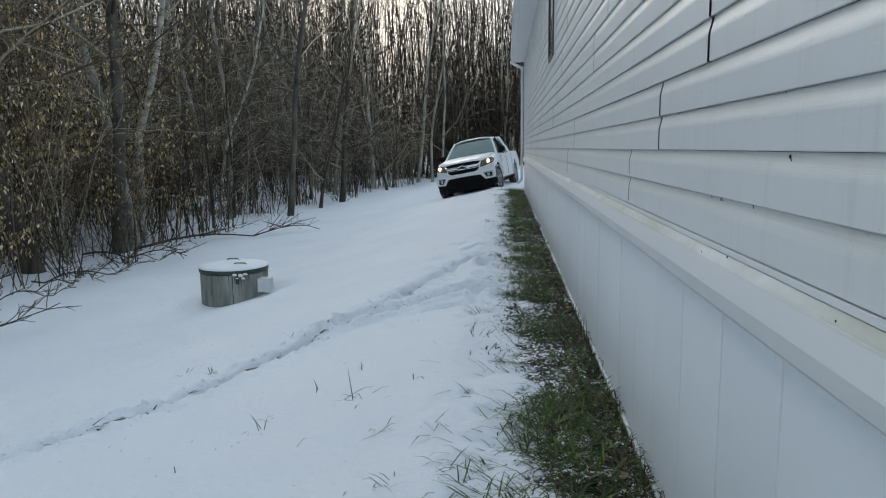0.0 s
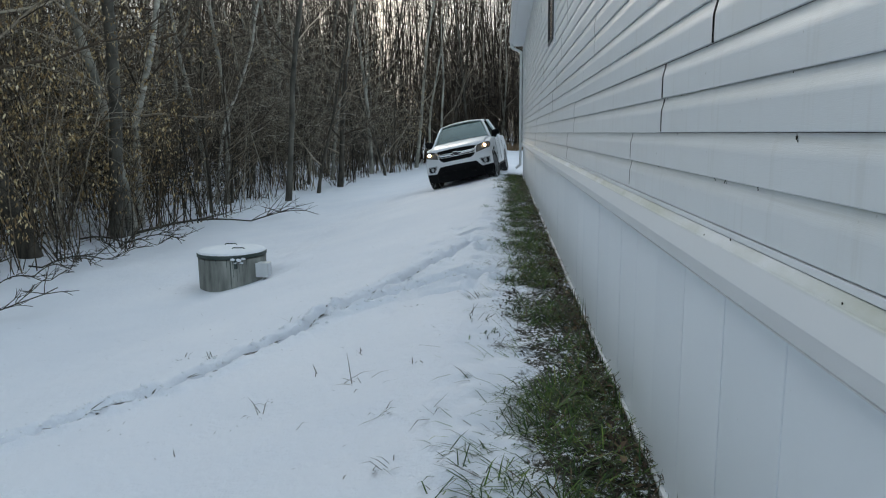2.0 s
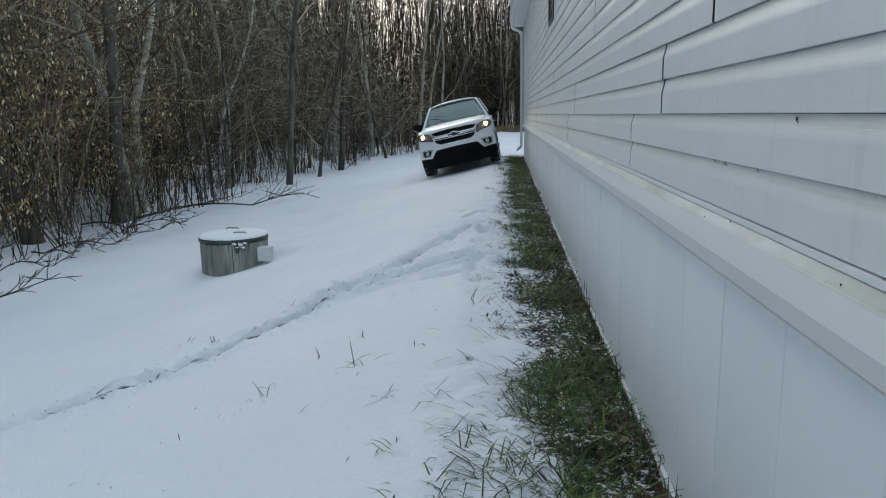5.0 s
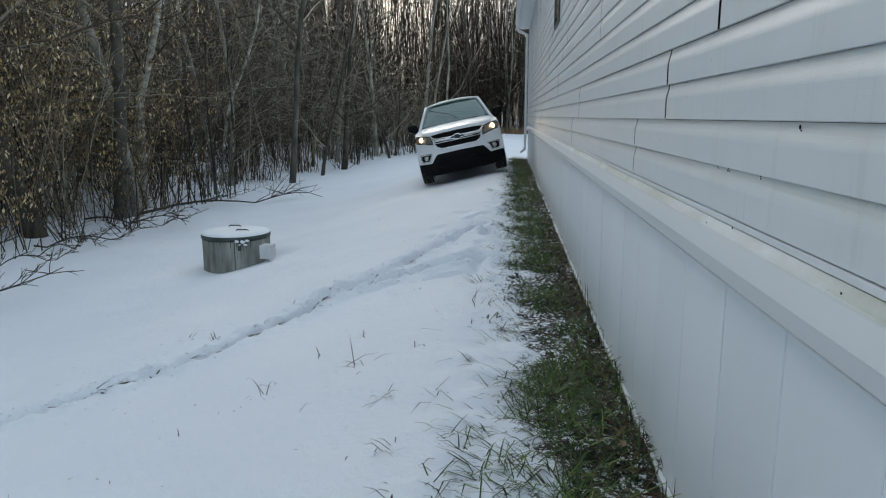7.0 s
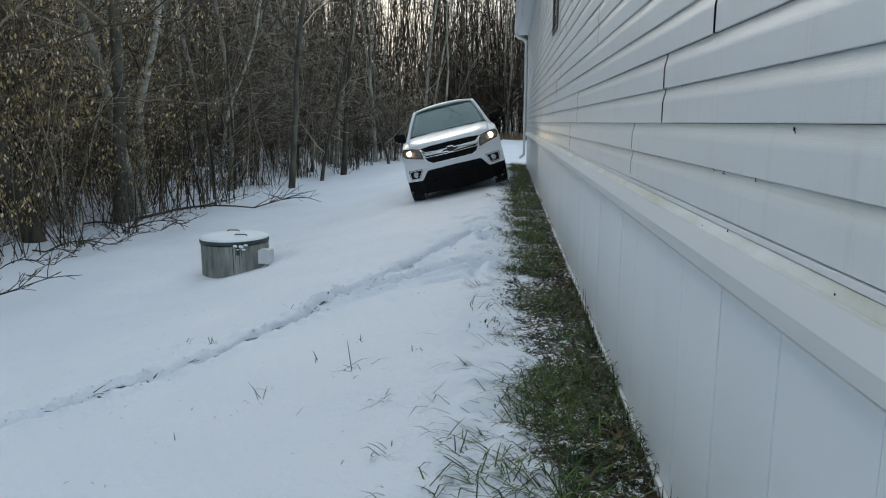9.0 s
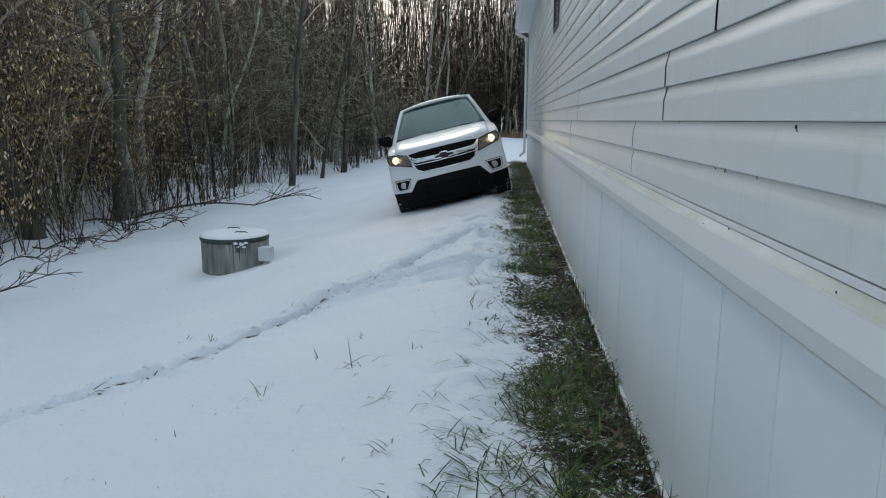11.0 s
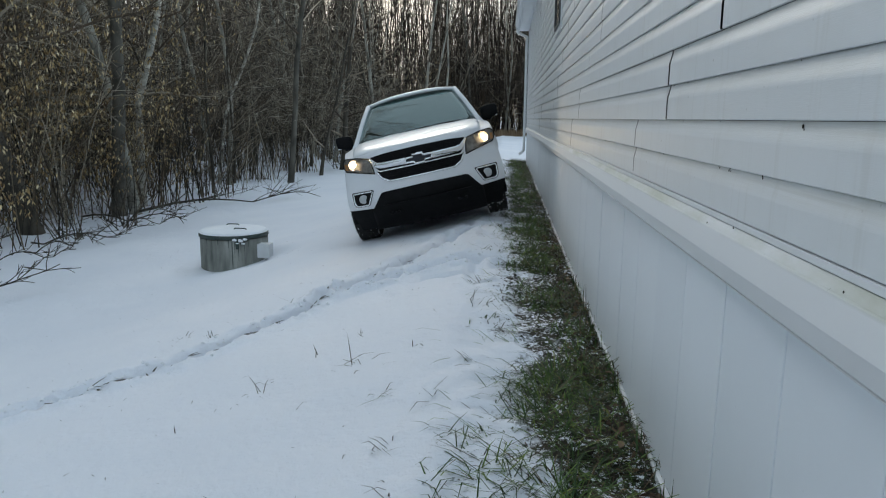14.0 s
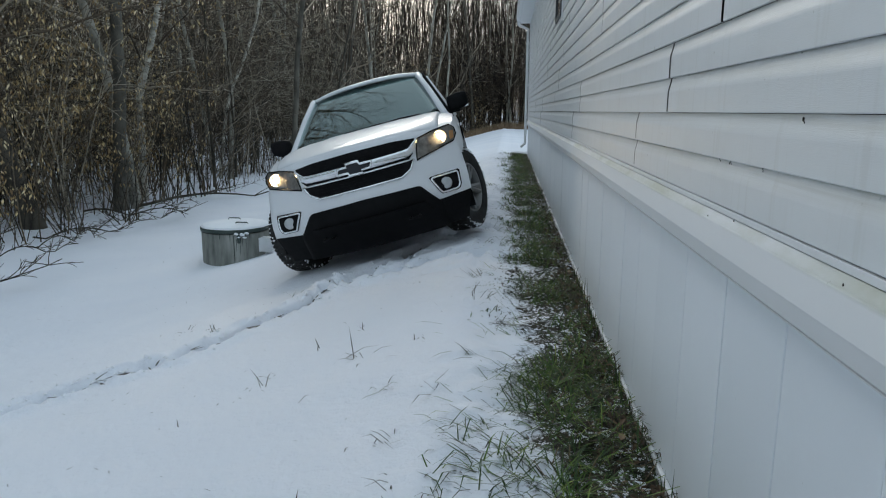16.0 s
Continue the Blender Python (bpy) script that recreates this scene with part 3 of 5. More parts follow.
    part("cover", boxed((bx - 0.085, by - 0.075, h - 0.335), (bx + 0.085, by - 0.061, h - 0.145), 0.005), GREYBOX, jb)
    part("conduit", tube_mesh("conduit", [([(bx, by + 0.03, h - 0.33), (bx, by + 0.03, -0.05)], 0.022)], GREYBOX, 8), GREYBOX, riser)


build_riser()

# ---- the white crew-cab pickup; it faces -y, the origin lies on the ground between the axles ----
def paint_material():
    m, nt, b = mat_nodes("white_car_paint")
    n1 = noise_tex(nt, 3.0, 5, 0.6)
    geo = nt.nodes.new("ShaderNodeTexCoord")
    sep = nt.nodes.new("ShaderNodeSeparateXYZ")
    put(nt, geo.outputs["Object"], sep.inputs[0])
    low = ramp(nt, math_node(nt, "ADD", sep.outputs[2], math_node(nt, "MULTIPLY", n1, 0.35)), [(0.45, (1, 1, 1)), (0.85, (0, 0, 0))])
    dirt = mix(nt, 1.0, low, ramp(nt, noise_tex(nt, 30, 5, 0.7), [(0.4, (0.05, 0.05, 0.05)), (0.7, (0.5, 0.5, 0.5))]), "MULTIPLY")
    put(nt, mix(nt, dirt, (0.74, 0.76, 0.79), (0.42, 0.41, 0.39)), b.inputs["Base Color"])
    b.inputs["Roughness"].default_value = 0.40
    b.inputs["Specular IOR Level"].default_value = 0.35
    b.inputs["Coat Weight"].default_value = 0.32
    b.inputs["Coat Roughness"].default_value = 0.05
    return m


def glow_material(name, colour, strength):
    m, nt, b = mat_nodes(name)
    b.inputs["Base Color"].default_value = (0.8, 0.8, 0.8, 1)
    b.inputs["Emission Color"].default_value = (*colour, 1)
    b.inputs["Emission Strength"].default_value = strength
    return m


PAINT = paint_material()
PLASTIC = simple("black_trim_plastic", (0.0035, 0.004, 0.0045), (0.008, 0.008, 0.009), 12, 0.65, 0, 0.1)
PLASTIC.node_tree.nodes["Principled BSDF"].inputs["Specular IOR Level"].default_value = 0.12
MESHBLACK = simple("black_grille", (0.004, 0.004, 0.005), (0.010, 0.010, 0.011), 20, 0.6, 0, 0.0)
MESHBLACK.node_tree.nodes["Principled BSDF"].inputs["Specular IOR Level"].default_value = 0.1
CHROME = simple("chrome", (0.78, 0.80, 0.82), (0.86, 0.88, 0.90), 3, 0.2, 1.0, 0.0)
RUBBER = simple("tyre_rubber", (0.010, 0.010, 0.010), (0.03, 0.03, 0.03), 20, 0.85, 0, 0.2)
ALLOY = simple("alloy_rim", (0.17, 0.175, 0.18), (0.28, 0.285, 0.29), 5, 0.38, 0.8, 0.0)
LAMPDARK = simple("lamp_housing", (0.10, 0.094, 0.085), (0.27, 0.25, 0.23), 14, 0.16, 0.3, 0.0)
AMBER = simple("amber_reflector", (0.28, 0.13, 0.05), (0.40, 0.2, 0.08), 9, 0.2, 0, 0.0)
EMBLEM = simple("dark_emblem", (0.006, 0.008, 0.014), (0.012, 0.014, 0.022), 9, 0.55, 0, 0.0)
CABIN = simple("dark_cabin_cloth", (0.015, 0.015, 0.016), (0.04, 0.04, 0.042), 14, 0.9, 0, 0.0)
BULB = glow_material("headlamp_bulb", (1.0, 0.72, 0.38), 550.0)
WARMGLOW = glow_material("lit_reflector", (1.0, 0.55, 0.20), 0.8)
FOGLENS = simple("fog_lens", (0.35, 0.37, 0.38), (0.5, 0.52, 0.54), 10, 0.15, 0.3, 0.0)
GLASS = pane_material("windscreen_glass", (0.30, 0.36, 0.35))
SIDEGLASS = pane_material("tinted_side_glass", (0.10, 0.11, 0.11))

WHEELS = []


def front_y(x, z):
    """The bowed front of the pickup."""
    zs = [0.18, 0.36, 0.46, 0.55, 0.66, 0.75, 0.93, 1.03, 1.085]
    ys = [-2.30, -2.43, -2.49, -2.505, -2.49, -2.485, -2.47, -2.44, -2.38]
    k = float(np.interp(z, [0.3, 0.56, 0.96, 1.085], [0.26, 0.30, 0.45, 0.45]))
    return float(np.interp(z, zs, ys)) + k * (abs(x) / 0.9) ** 2


def front_patch(outline, proud, thick, mirror=False, cell=0.05):
    """A piece of the front: an outline in x and z laid on the bowed front, proud of it by so much, and so thick."""
    bm = bmesh.new()
    vs = [bm.verts.new(((-x if mirror else x), 0, z)) for x, z in outline]
    bm.faces.new(vs)
    xs = [p[0] * (-1 if mirror else 1) for p in outline]
    zs = [p[1] for p in outline]
    k = math.ceil(min(xs) / cell)
    while k * cell < max(xs):
        bmesh.ops.bisect_plane(bm, geom=bm.verts[:] + bm.edges[:] + bm.faces[:], plane_co=(k * cell, 0, 0), plane_no=(1, 0, 0), dist=1e-4)
        k += 1
    k = math.ceil(min(zs) / cell)
    while k * cell < max(zs):
        bmesh.ops.bisect_plane(bm, geom=bm.verts[:] + bm.edges[:] + bm.faces[:], plane_co=(0, 0, k * cell), plane_no=(0, 0, 1), dist=1e-4)
        k += 1
    for v in bm.verts:
        v.co.y = front_y(v.co.x, v.co.z) - proud
    r = bmesh.ops.extrude_face_region(bm, geom=bm.faces[:])
    for v in (g for g in r["geom"] if isinstance(g, bmesh.types.BMVert)):
        v.co.y += thick
    return bm


def ring_patch(outline, width, proud, thick, mirror=False):
    """A closed frame along an outline, as a joined ring of tubes on the front."""
    V, F = [], []
    n = len(outline)
    pts = []
    for k in range(n):
        (ax, az), (bx, bz) = outline[k], outline[(k + 1) % n]
        m = max(1, round(math.hypot(bx - ax, bz - az) / 0.06))
        for j in range(m):
            pts.append((ax + (bx - ax) * j / m, az + (bz - az) * j / m))
    P = [Vector(((-x if mirror else x), front_y(x, z) - proud, z)) for x, z in pts]
    P.append(P[0])
    P.append(P[1])
    tube_into(V, F, P, [width] * len(P), 6, False)
    return V, F


def cut_mesh(me, cutters):
    """The mesh with cutter meshes taken away."""
    ob = new("cut", me)
    tools = []
    for c in cutters:
        t = new("tool", c)
        tools.append(t)
        md = ob.modifiers.new("cut", "BOOLEAN")
        md.operation, md.solver, md.object = "DIFFERENCE", "EXACT", t
    dg = bpy.context.evaluated_depsgraph_get()
    dg.update()
    out = bpy.data.meshes.new_from_object(ob.evaluated_get(dg))
    for o in (ob, *tools):
        bpy.data.objects.remove(o)
    return out


def cylinder_x(x0, x1, y, z, r, n=40):
    V = [(x, y + r * math.cos(2 * math.pi * k / n), z + r * math.sin(2 * math.pi * k / n)) for x in (x0, x1) for k in range(n)]
    F = [(k, (k + 1) % n, n + (k + 1) % n, n + k) for k in range(n)] + [tuple(reversed(range(n))), tuple(range(n, 2 * n))]
    return mesh_from("cylinder", V, F, PAINT)


def loft(stations, closed=True):
    """A shell from sections of half-width points (x, z), mirrored, at places along y."""
    V, F = [], []
    n = None
    for y, half in stations:
        ring = [(x, z) for x, z in half] + [(-x, z) for x, z in reversed(half) if x > 1e-6]
        n = len(ring)
        for x, z in ring:
            V.append((x, (y(x) if callable(y) else y), z))
    for s in range(len(stations) - 1):
        F += [(s * n + i, s * n + (i + 1) % n, (s + 1) * n + (i + 1) % n, (s + 1) * n + i) for i in range(n)]
    F += [tuple(range(n)), tuple((len(stations) - 1) * n + i for i in reversed(range(n)))]
    return V, F


def wheel(parent, x, y, side):
    hub = new("wheel", None)
    hub.parent = parent
    hub.location = (x, y, 0.41)
    WHEELS.append((hub, y < 0, (x, y, 0.41)))
    # tyre: a lathe about x, side +1 has its face towards +x
    prof = [(-0.11, 0.235), (-0.125, 0.29), (-0.125, 0.345), (-0.108, 0.372), (-0.08, 0.380), (0.08, 0.380), (0.108, 0.372), (0.125, 0.345), (0.125, 0.29), (0.11, 0.235)]
    n = 44
    V, F = [], []
    m = len(prof)
    for k in range(n):
        a = 2 * math.pi * k / n
        V += [(px, r * math.cos(a), r * math.sin(a)) for px, r in prof]
    for k in range(n):
        q = (k + 1) % n
        F += [(k * m + i, k * m + (i + 1) % m, q * m + (i + 1) % m, q * m + i) for i in range(m)]
    tyre = part("tyre", mesh_from("tyre", V, F, RUBBER, True), RUBBER, hub, "black all-terrain tyre caked with snow")
    # tread blocks
    V, F = [], []
    for k in range(60):
        a0 = 2 * math.pi * k / 60
        for col in range(4):
            x0 = -0.112 + col * 0.058
            a = a0 + (0.5 if col % 2 else 0) * 2 * math.pi / 60
            w = 2 * math.pi / 60 * 0.62
            rr = 0.376 if col in (0, 3) else 0.379
            o = len(V)
            for px in (x0, x0 + 0.046):
                for aa in (a, a + w):
                    for r in (rr - 0.012, rr + 0.009):
                        V.append((px, r * math.cos(aa), r * math.sin(aa)))
            F += [tuple(o + i for i in f) for f in ((0, 1, 3, 2), (4, 6, 7, 5), (0, 4, 5, 1), (2, 3, 7, 6), (1, 5, 7, 3))]
    part("tread", mesh_from("tread", V, F, RUBBER), RUBBER, hub)
    # snow packed in the tread
    rng = random.Random(int(x * 10 + y * 7))
    V, F = [], []
    for k in range(420):
        a, px = rng.uniform(0, 2 * math.pi), (rng.uniform(-0.13, 0.13) if k % 2 else rng.choice((-0.12, 0.12)))
        s = rng.uniform(0.006, 0.018)
        rr = 0.378 if abs(px) < 0.1 else rng.uniform(0.345, 0.376)
        c = Vector((px, rr * math.cos(a), rr * math.sin(a)))
        o = len(V)
        for d in ((1, 0, 0), (-1, 0, 0), (0, 1, 0), (0, -1, 0), (0, 0, 1), (0, 0, -1)):
            V.append(c + Vector(d) * s * rng.uniform(0.6, 1.2))
        F += [tuple(o + i for i in f) for f in ((0, 2, 4), (2, 1, 4), (1, 3, 4), (3, 0, 4), (2, 0, 5), (1, 2, 5), (3, 1, 5), (0, 3, 5))]
    tagged(part("packed_snow", mesh_from("packed_snow", V, F, SNOWCAP), SNOWCAP, hub, "snow packed in the tread"), kind="stuff")
    # rim
    V, F = [], []
    prof = [(0.105, 0.238), (0.118, 0.232), (0.112, 0.216), (0.02, 0.205), (-0.10, 0.205), (-0.10, 0.235)]
    m = len(prof)
    for k in range(n):
        a = 2 * math.pi * k / n
        V += [(px * side, r * math.cos(a), r * math.sin(a)) for px, r in prof]
    for k in range(n):
        q = (k + 1) % n
        F += [(k * m + i, k * m + i + 1, q * m + i + 1, q * m + i) for i in range(m - 1)]
    rim = part("rim", mesh_from("rim", V, F, ALLOY, True), ALLOY, hub, "silver five-spoke alloy rim")
    spoke = []
    for off in (-0.16, 0.16):
        V, F = [], []
        tube_into(V, F, [Vector((0.075 * side, 0.05 * math.sin(off), 0.05)), Vector((0.105 * side, 0.215 * math.sin(off), 0.215 * math.cos(off)))], [0.028, 0.020], 6)
        spoke.append((V, F))
    me = mesh_from("spoke", *join(spoke), ALLOY)
    for k in range(5):
        s = part("spoke", me, ALLOY, hub)
        s.rotation_euler = (2 * math.pi * k / 5, 0, 0)
    part("disc", tube_mesh("disc", [([(0.0, 0, 0), (0.02 * side, 0, 0)], 0.165)], MESHBLACK, 24, False), MESHBLACK, hub)
    part("cap", tube_mesh("cap", [([(0.05 * side, 0, 0), (0.10 * side, 0, 0)], [0.05, 0.035])], ALLOY, 16), ALLOY, hub)


def build_pickup():
    car = new("pickup_truck", None)
    tagged(car, "white crew-cab pickup truck with headlights on, leaning on the snowy bank", "pickup truck")

    # lower body: front clip, doors and bed as one shell
    def sec(top, edge_x, edge_z, sh_x, sh_z, mid_x, low_x, low_z):
        return [(0, top), (edge_x * 0.55, top - 0.004), (edge_x, edge_z), (sh_x - 0.02, sh_z + 0.02), (sh_x, sh_z - 0.04), (mid_x, 0.80), (mid_x - 0.005, 0.66), (low_x, 0.50), (low_x - 0.03, low_z), (low_x - 0.2, low_z - 0.05), (0, low_z - 0.05)]
    def nose(y0):
        return lambda x: y0 + 0.42 * (abs(x) / 0.9) ** 2
    st = [
        (nose(-2.415), sec(1.02, 0.66, 0.975, 0.80, 0.91, 0.83, 0.80, 0.44)),
        (nose(-2.36), sec(1.070, 0.68, 1.015, 0.84, 0.96, 0.875, 0.85, 0.42)),
        (lambda x: -2.20 + 0.30 * (abs(x) / 0.9) ** 2, sec(1.095, 0.70, 1.045, 0.875, 1.005, 0.915, 0.90, 0.42)),
        (lambda x: -1.95 + 0.14 * (abs(x) / 0.9) ** 2, sec(1.120, 0.715, 1.080, 0.895, 1.04, 0.935, 0.915, 0.40)),
        (-1.63, sec(1.145, 0.75, 1.125, 0.905, 1.078, 0.942, 0.925, 0.36)),
        (-1.15, sec(1.165, 0.78, 1.160, 0.905, 1.108, 0.935, 0.92, 0.34)),
        (-0.95, sec(1.155, 0.79, 1.150, 0.90, 1.102, 0.930, 0.915, 0.34)),
        (0.0, sec(1.150, 0.78, 1.13, 0.895, 1.09, 0.930, 0.915, 0.34)),
        (1.02, sec(1.150, 0.78, 1.14, 0.895, 1.10, 0.930, 0.915, 0.36)),
        (1.63, sec(1.165, 0.80, 1.155, 0.900, 1.115, 0.940, 0.92, 0.40)),
        (2.55, sec(1.170, 0.80, 1.160, 0.890, 1.12, 0.925, 0.90, 0.46)),
        (2.80, sec(1.165, 0.79, 1.155, 0.87, 1.115, 0.900, 0.88, 0.50)),
    ]
    shell = mesh_from("body", *loft(st), PAINT)
    V, F = slab((-0.74, 1.10, 0.72), (0.74, 2.70, 1.4))
    cutters = [mesh_from("bed", V, F, PAINT)]
    for y in (-1.63, 1.63):
        cutters += [cylinder_x(0.60, 1.2, y, 0.42, 0.455), cylinder_x(-1.2, -0.60, y, 0.42, 0.455)]
    me = cut_mesh(shell, cutters)
    me.materials.clear()
    me.materials.append(PAINT)
    me.polygons.foreach_set("use_smooth", [True] * len(me.polygons))
    me.polygons.foreach_set("material_index", [0] * len(me.polygons))
    body = part("body", me, PAINT, car, "glossy white painted body")
    es = body.modifiers.new("edges", "EDGE_SPLIT")
    es.split_angle = radians(32)
    # wheel housings and chassis in the dark below
    for y in (-1.63, 1.63):
        for s in (-1, 1):
            V, F = [], []
            for k in range(17):
                a = math.pi * (-0.10 + 1.2 * k / 16)
                for xx in (0.58, 0.90):
                    V.append((s * xx, y + 0.452 * math.cos(a), 0.42 + 0.452 * math.sin(a)))
            F = [(2 * k, 2 * k + 1, 2 * k + 3, 2 * k + 2) for k in range(16)]
            part("wheel_housing", mesh_from("wheel_housing", V, F, MESHBLACK), MESHBLACK, car)
    part("chassis", boxed((-0.60, -2.2, 0.20), (0.60, 2.6, 0.40), 0.03), MESHBLACK, car)
    for y in (-1.63, 1.63):
        part("axle", tube_mesh("axle", [([(-0.7, y, 0.36), (0.7, y, 0.36)], 0.05)], MESHBLACK), MESHBLACK, car)
    # hood crease panel
    part("hood", hood_mesh(), PAINT, car, "white hood with raised centre")
    part("cowl", boxed((-0.70, -1.16, 1.160), (0.70, -1.02, 1.192), 0.006), PLASTIC, car)
    for s in (-1, 1):
        part("running_board", boxed((s * 0.90 - 0.05, -1.10, 0.335), (s * 0.90 + 0.05, 1.10, 0.375), 0.012), PLASTIC, car)
        for y in (-1.005, 0.03, 1.02):
            part("door_gap", boxed((s * 0.931 - 0.006, y - 0.004, 0.46), (s * 0.931 + 0.0015, y + 0.004, 1.09)), MESHBLACK, car)
        for y in (-0.10, 0.86):
            part("door_handle", boxed((s * 0.922 - 0.02, y - 0.10, 0.985), (s * 0.935 + 0.012, y + 0.10, 1.015), 0.008), PAINT, car)

    # front
    wide = [-0.90, -0.75, -0.5, -0.25, 0, 0.25, 0.5, 0.75, 0.90]
    skin = [(x, 0.44) for x in wide] + [(0.905, 0.62), (0.89, 0.81), (0.865, 0.93), (0.81, 1.000), (0.70, 1.035), (0.45, 1.060), (0, 1.070), (-0.45, 1.060), (-0.70, 1.035), (-0.81, 1.000), (-0.865, 0.93), (-0.89, 0.81), (-0.905, 0.62)]
    part("front_bumper", front_patch(skin, 0.004, 0.05), PAINT, car, "white painted front bumper and nose", True)
    # upper grille, chrome bar, lower grille
    part("upper_grille", front_patch([(-0.525, 0.972), (-0.48, 0.925), (-0.2, 0.918), (0, 0.918), (0.2, 0.918), (0.48, 0.925), (0.525, 0.972), (0.535, 0.998), (0.35, 1.016), (0, 1.022), (-0.35, 1.016), (-0.535, 0.998)], 0.012, 0.02), MESHBLACK, car)
    bar = part("chrome_bar", front_patch([(-0.555, 0.985), (-0.50, 0.888), (-0.44, 0.860), (0, 0.850), (0.44, 0.860), (0.50, 0.888), (0.555, 0.985), (0.522, 0.976), (0.47, 0.932), (0.41, 0.922), (0, 0.919), (-0.41, 0.922), (-0.47, 0.932), (-0.522, 0.976)], 0.030, 0.03), CHROME, car, "chrome grille bar", True)
    part("bar_shadow", front_patch([(-0.50, 0.882), (-0.45, 0.836), (0.45, 0.836), (0.50, 0.882), (0.44, 0.860), (0, 0.850), (-0.44, 0.860)], 0.016, 0.02), MESHBLACK, car)
    low_out = [(-0.490, 0.832), (-0.445, 0.755), (-0.36, 0.710), (0.36, 0.710), (0.445, 0.755), (0.490, 0.832), (0, 0.828)]
    grille = part("lower_grille", front_patch(low_out, 0.012, 0.02), MESHBLACK, car)
    for z in (0.725, 0.750, 0.775, 0.80):
        part("slat", front_patch([(-0.37, z), (0.37, z), (0.37, z + 0.009), (-0.37, z + 0.009)], 0.019, 0.012), PLASTIC, grille)
    for z in (0.942, 0.965, 0.988):
        part("slat", front_patch([(-0.46, z), (0.46, z), (0.46, z + 0.008), (-0.46, z + 0.008)], 0.019, 0.012), PLASTIC, bar)
    part("grille_trim", mesh_from("grille_trim", *ring_patch(low_out, 0.010, 0.012, 0.01), CHROME, True), CHROME, grille)
    em = [(-0.155, 0.862), (-0.055, 0.862), (-0.045, 0.836), (0.065, 0.836), (0.060, 0.862), (0.135, 0.862), (0.155, 0.912), (0.055, 0.912), (0.045, 0.938), (-0.065, 0.938), (-0.060, 0.912), (-0.135, 0.912)]
    part("emblem", front_patch(em, 0.048, 0.02, cell=0.5), EMBLEM, bar, "dark emblem with chrome rim")
    part("emblem_rim", mesh_from("emblem_rim", *ring_patch(em, 0.013, 0.052, 0.01), CHROME, True), CHROME, bar)
    # dark lower intake and valance
    part("lower_intake", front_patch([(-0.64, 0.18), (0.64, 0.18), (0.635, 0.42), (0.575, 0.49), (0.505, 0.580), (0.488, 0.596), (0.46, 0.604), (0, 0.615), (-0.46, 0.604), (-0.488, 0.596), (-0.505, 0.580), (-0.575, 0.49), (-0.635, 0.42)], 0.014, 0.05), PLASTIC, car, "wide matt black lower bumper intake", True)
    part("intake_lip", front_patch([(-0.54, 0.40), (0.54, 0.40), (0.50, 0.46), (-0.50, 0.46)], 0.040, 0.04), PLASTIC, car)
    part("air_dam", front_patch([(-0.82, 0.20), (0.82, 0.20), (0.90, 0.455), (0.60, 0.44), (-0.60, 0.44), (-0.90, 0.455)], 0.006, 0.05), PLASTIC, car)
    for s in (False, True):
        # headlamp
        lamp_out = [(0.515, 0.815), (0.64, 0.845), (0.85, 0.890), (0.885, 0.945), (0.880, 1.000), (0.84, 1.036), (0.70, 1.022), (0.555, 0.988), (0.535, 0.92)]
        lamp = part("headlamp", front_patch(lamp_out, 0.012, 0.03, s), LAMPDARK, car, "lit headlamp with clear cover", True)
        sx = -1 if s else 1
        part("lamp_trim", mesh_from("lamp_trim", *ring_patch(lamp_out, 0.006, 0.012, 0.01, s), PLASTIC, True), PLASTIC, lamp)
        y = front_y(0.745, 0.953) - 0.02
        V, F = [], []
        tube_into(V, F, [Vector((sx * 0.745, y + 0.02, 0.953)), Vector((sx * 0.745, y - 0.005, 0.953)), Vector((sx * 0.745, y - 0.034, 0.953))], [0.040, 0.050, 0.057], 24, False)
        part("reflector", mesh_from("reflector", V, F, CHROME, True), CHROME, lamp)
        part("lit_ring", tube_mesh("lit_ring", [([(sx * 0.745, y + 0.004, 0.953), (sx * 0.745, y - 0.003, 0.953)], [0.047, 0.047])], WARMGLOW, 24, False), WARMGLOW, lamp)
        part("bulb", tube_mesh("bulb", [([(sx * 0.745, y - 0.0040, 0.953), (sx * 0.745, y - 0.0055, 0.953)], [0.021, 0.0205])], BULB, 20), BULB, lamp, "glowing warm projector bulb")
        part("turn_reflector", front_patch([(0.822, 0.905), (0.858, 0.915), (0.868, 0.98), (0.832, 0.98)], 0.017, 0.01, s), AMBER, lamp)
        part("inner_reflector", front_patch([(0.575, 0.855), (0.645, 0.865), (0.655, 0.955), (0.59, 0.94)], 0.016, 0.01, s), LAMPDARK, lamp)
        # fog lamp in its dark bezel
        fog_out = [(0.572, 0.640), (0.580, 0.620), (0.640, 0.497), (0.655, 0.482), (0.785, 0.480), (0.815, 0.492), (0.832, 0.525), (0.838, 0.635), (0.828, 0.650), (0.590, 0.648)]
        fog = part("fog_lamp", front_patch(fog_out, 0.012, 0.03, s), PLASTIC, car, "round fog lamp in a black bezel")
        inner = [(0.590, 0.628), (0.596, 0.615), (0.652, 0.502), (0.664, 0.494), (0.778, 0.492), (0.802, 0.503), (0.816, 0.532), (0.820, 0.622), (0.812, 0.634), (0.602, 0.634)]
        part("bezel", mesh_from("bezel", *ring_patch(inner, 0.0095, 0.018, 0.01, s), CHROME, True), CHROME, fog)
        y = front_y(0.707, 0.564) - 0.016
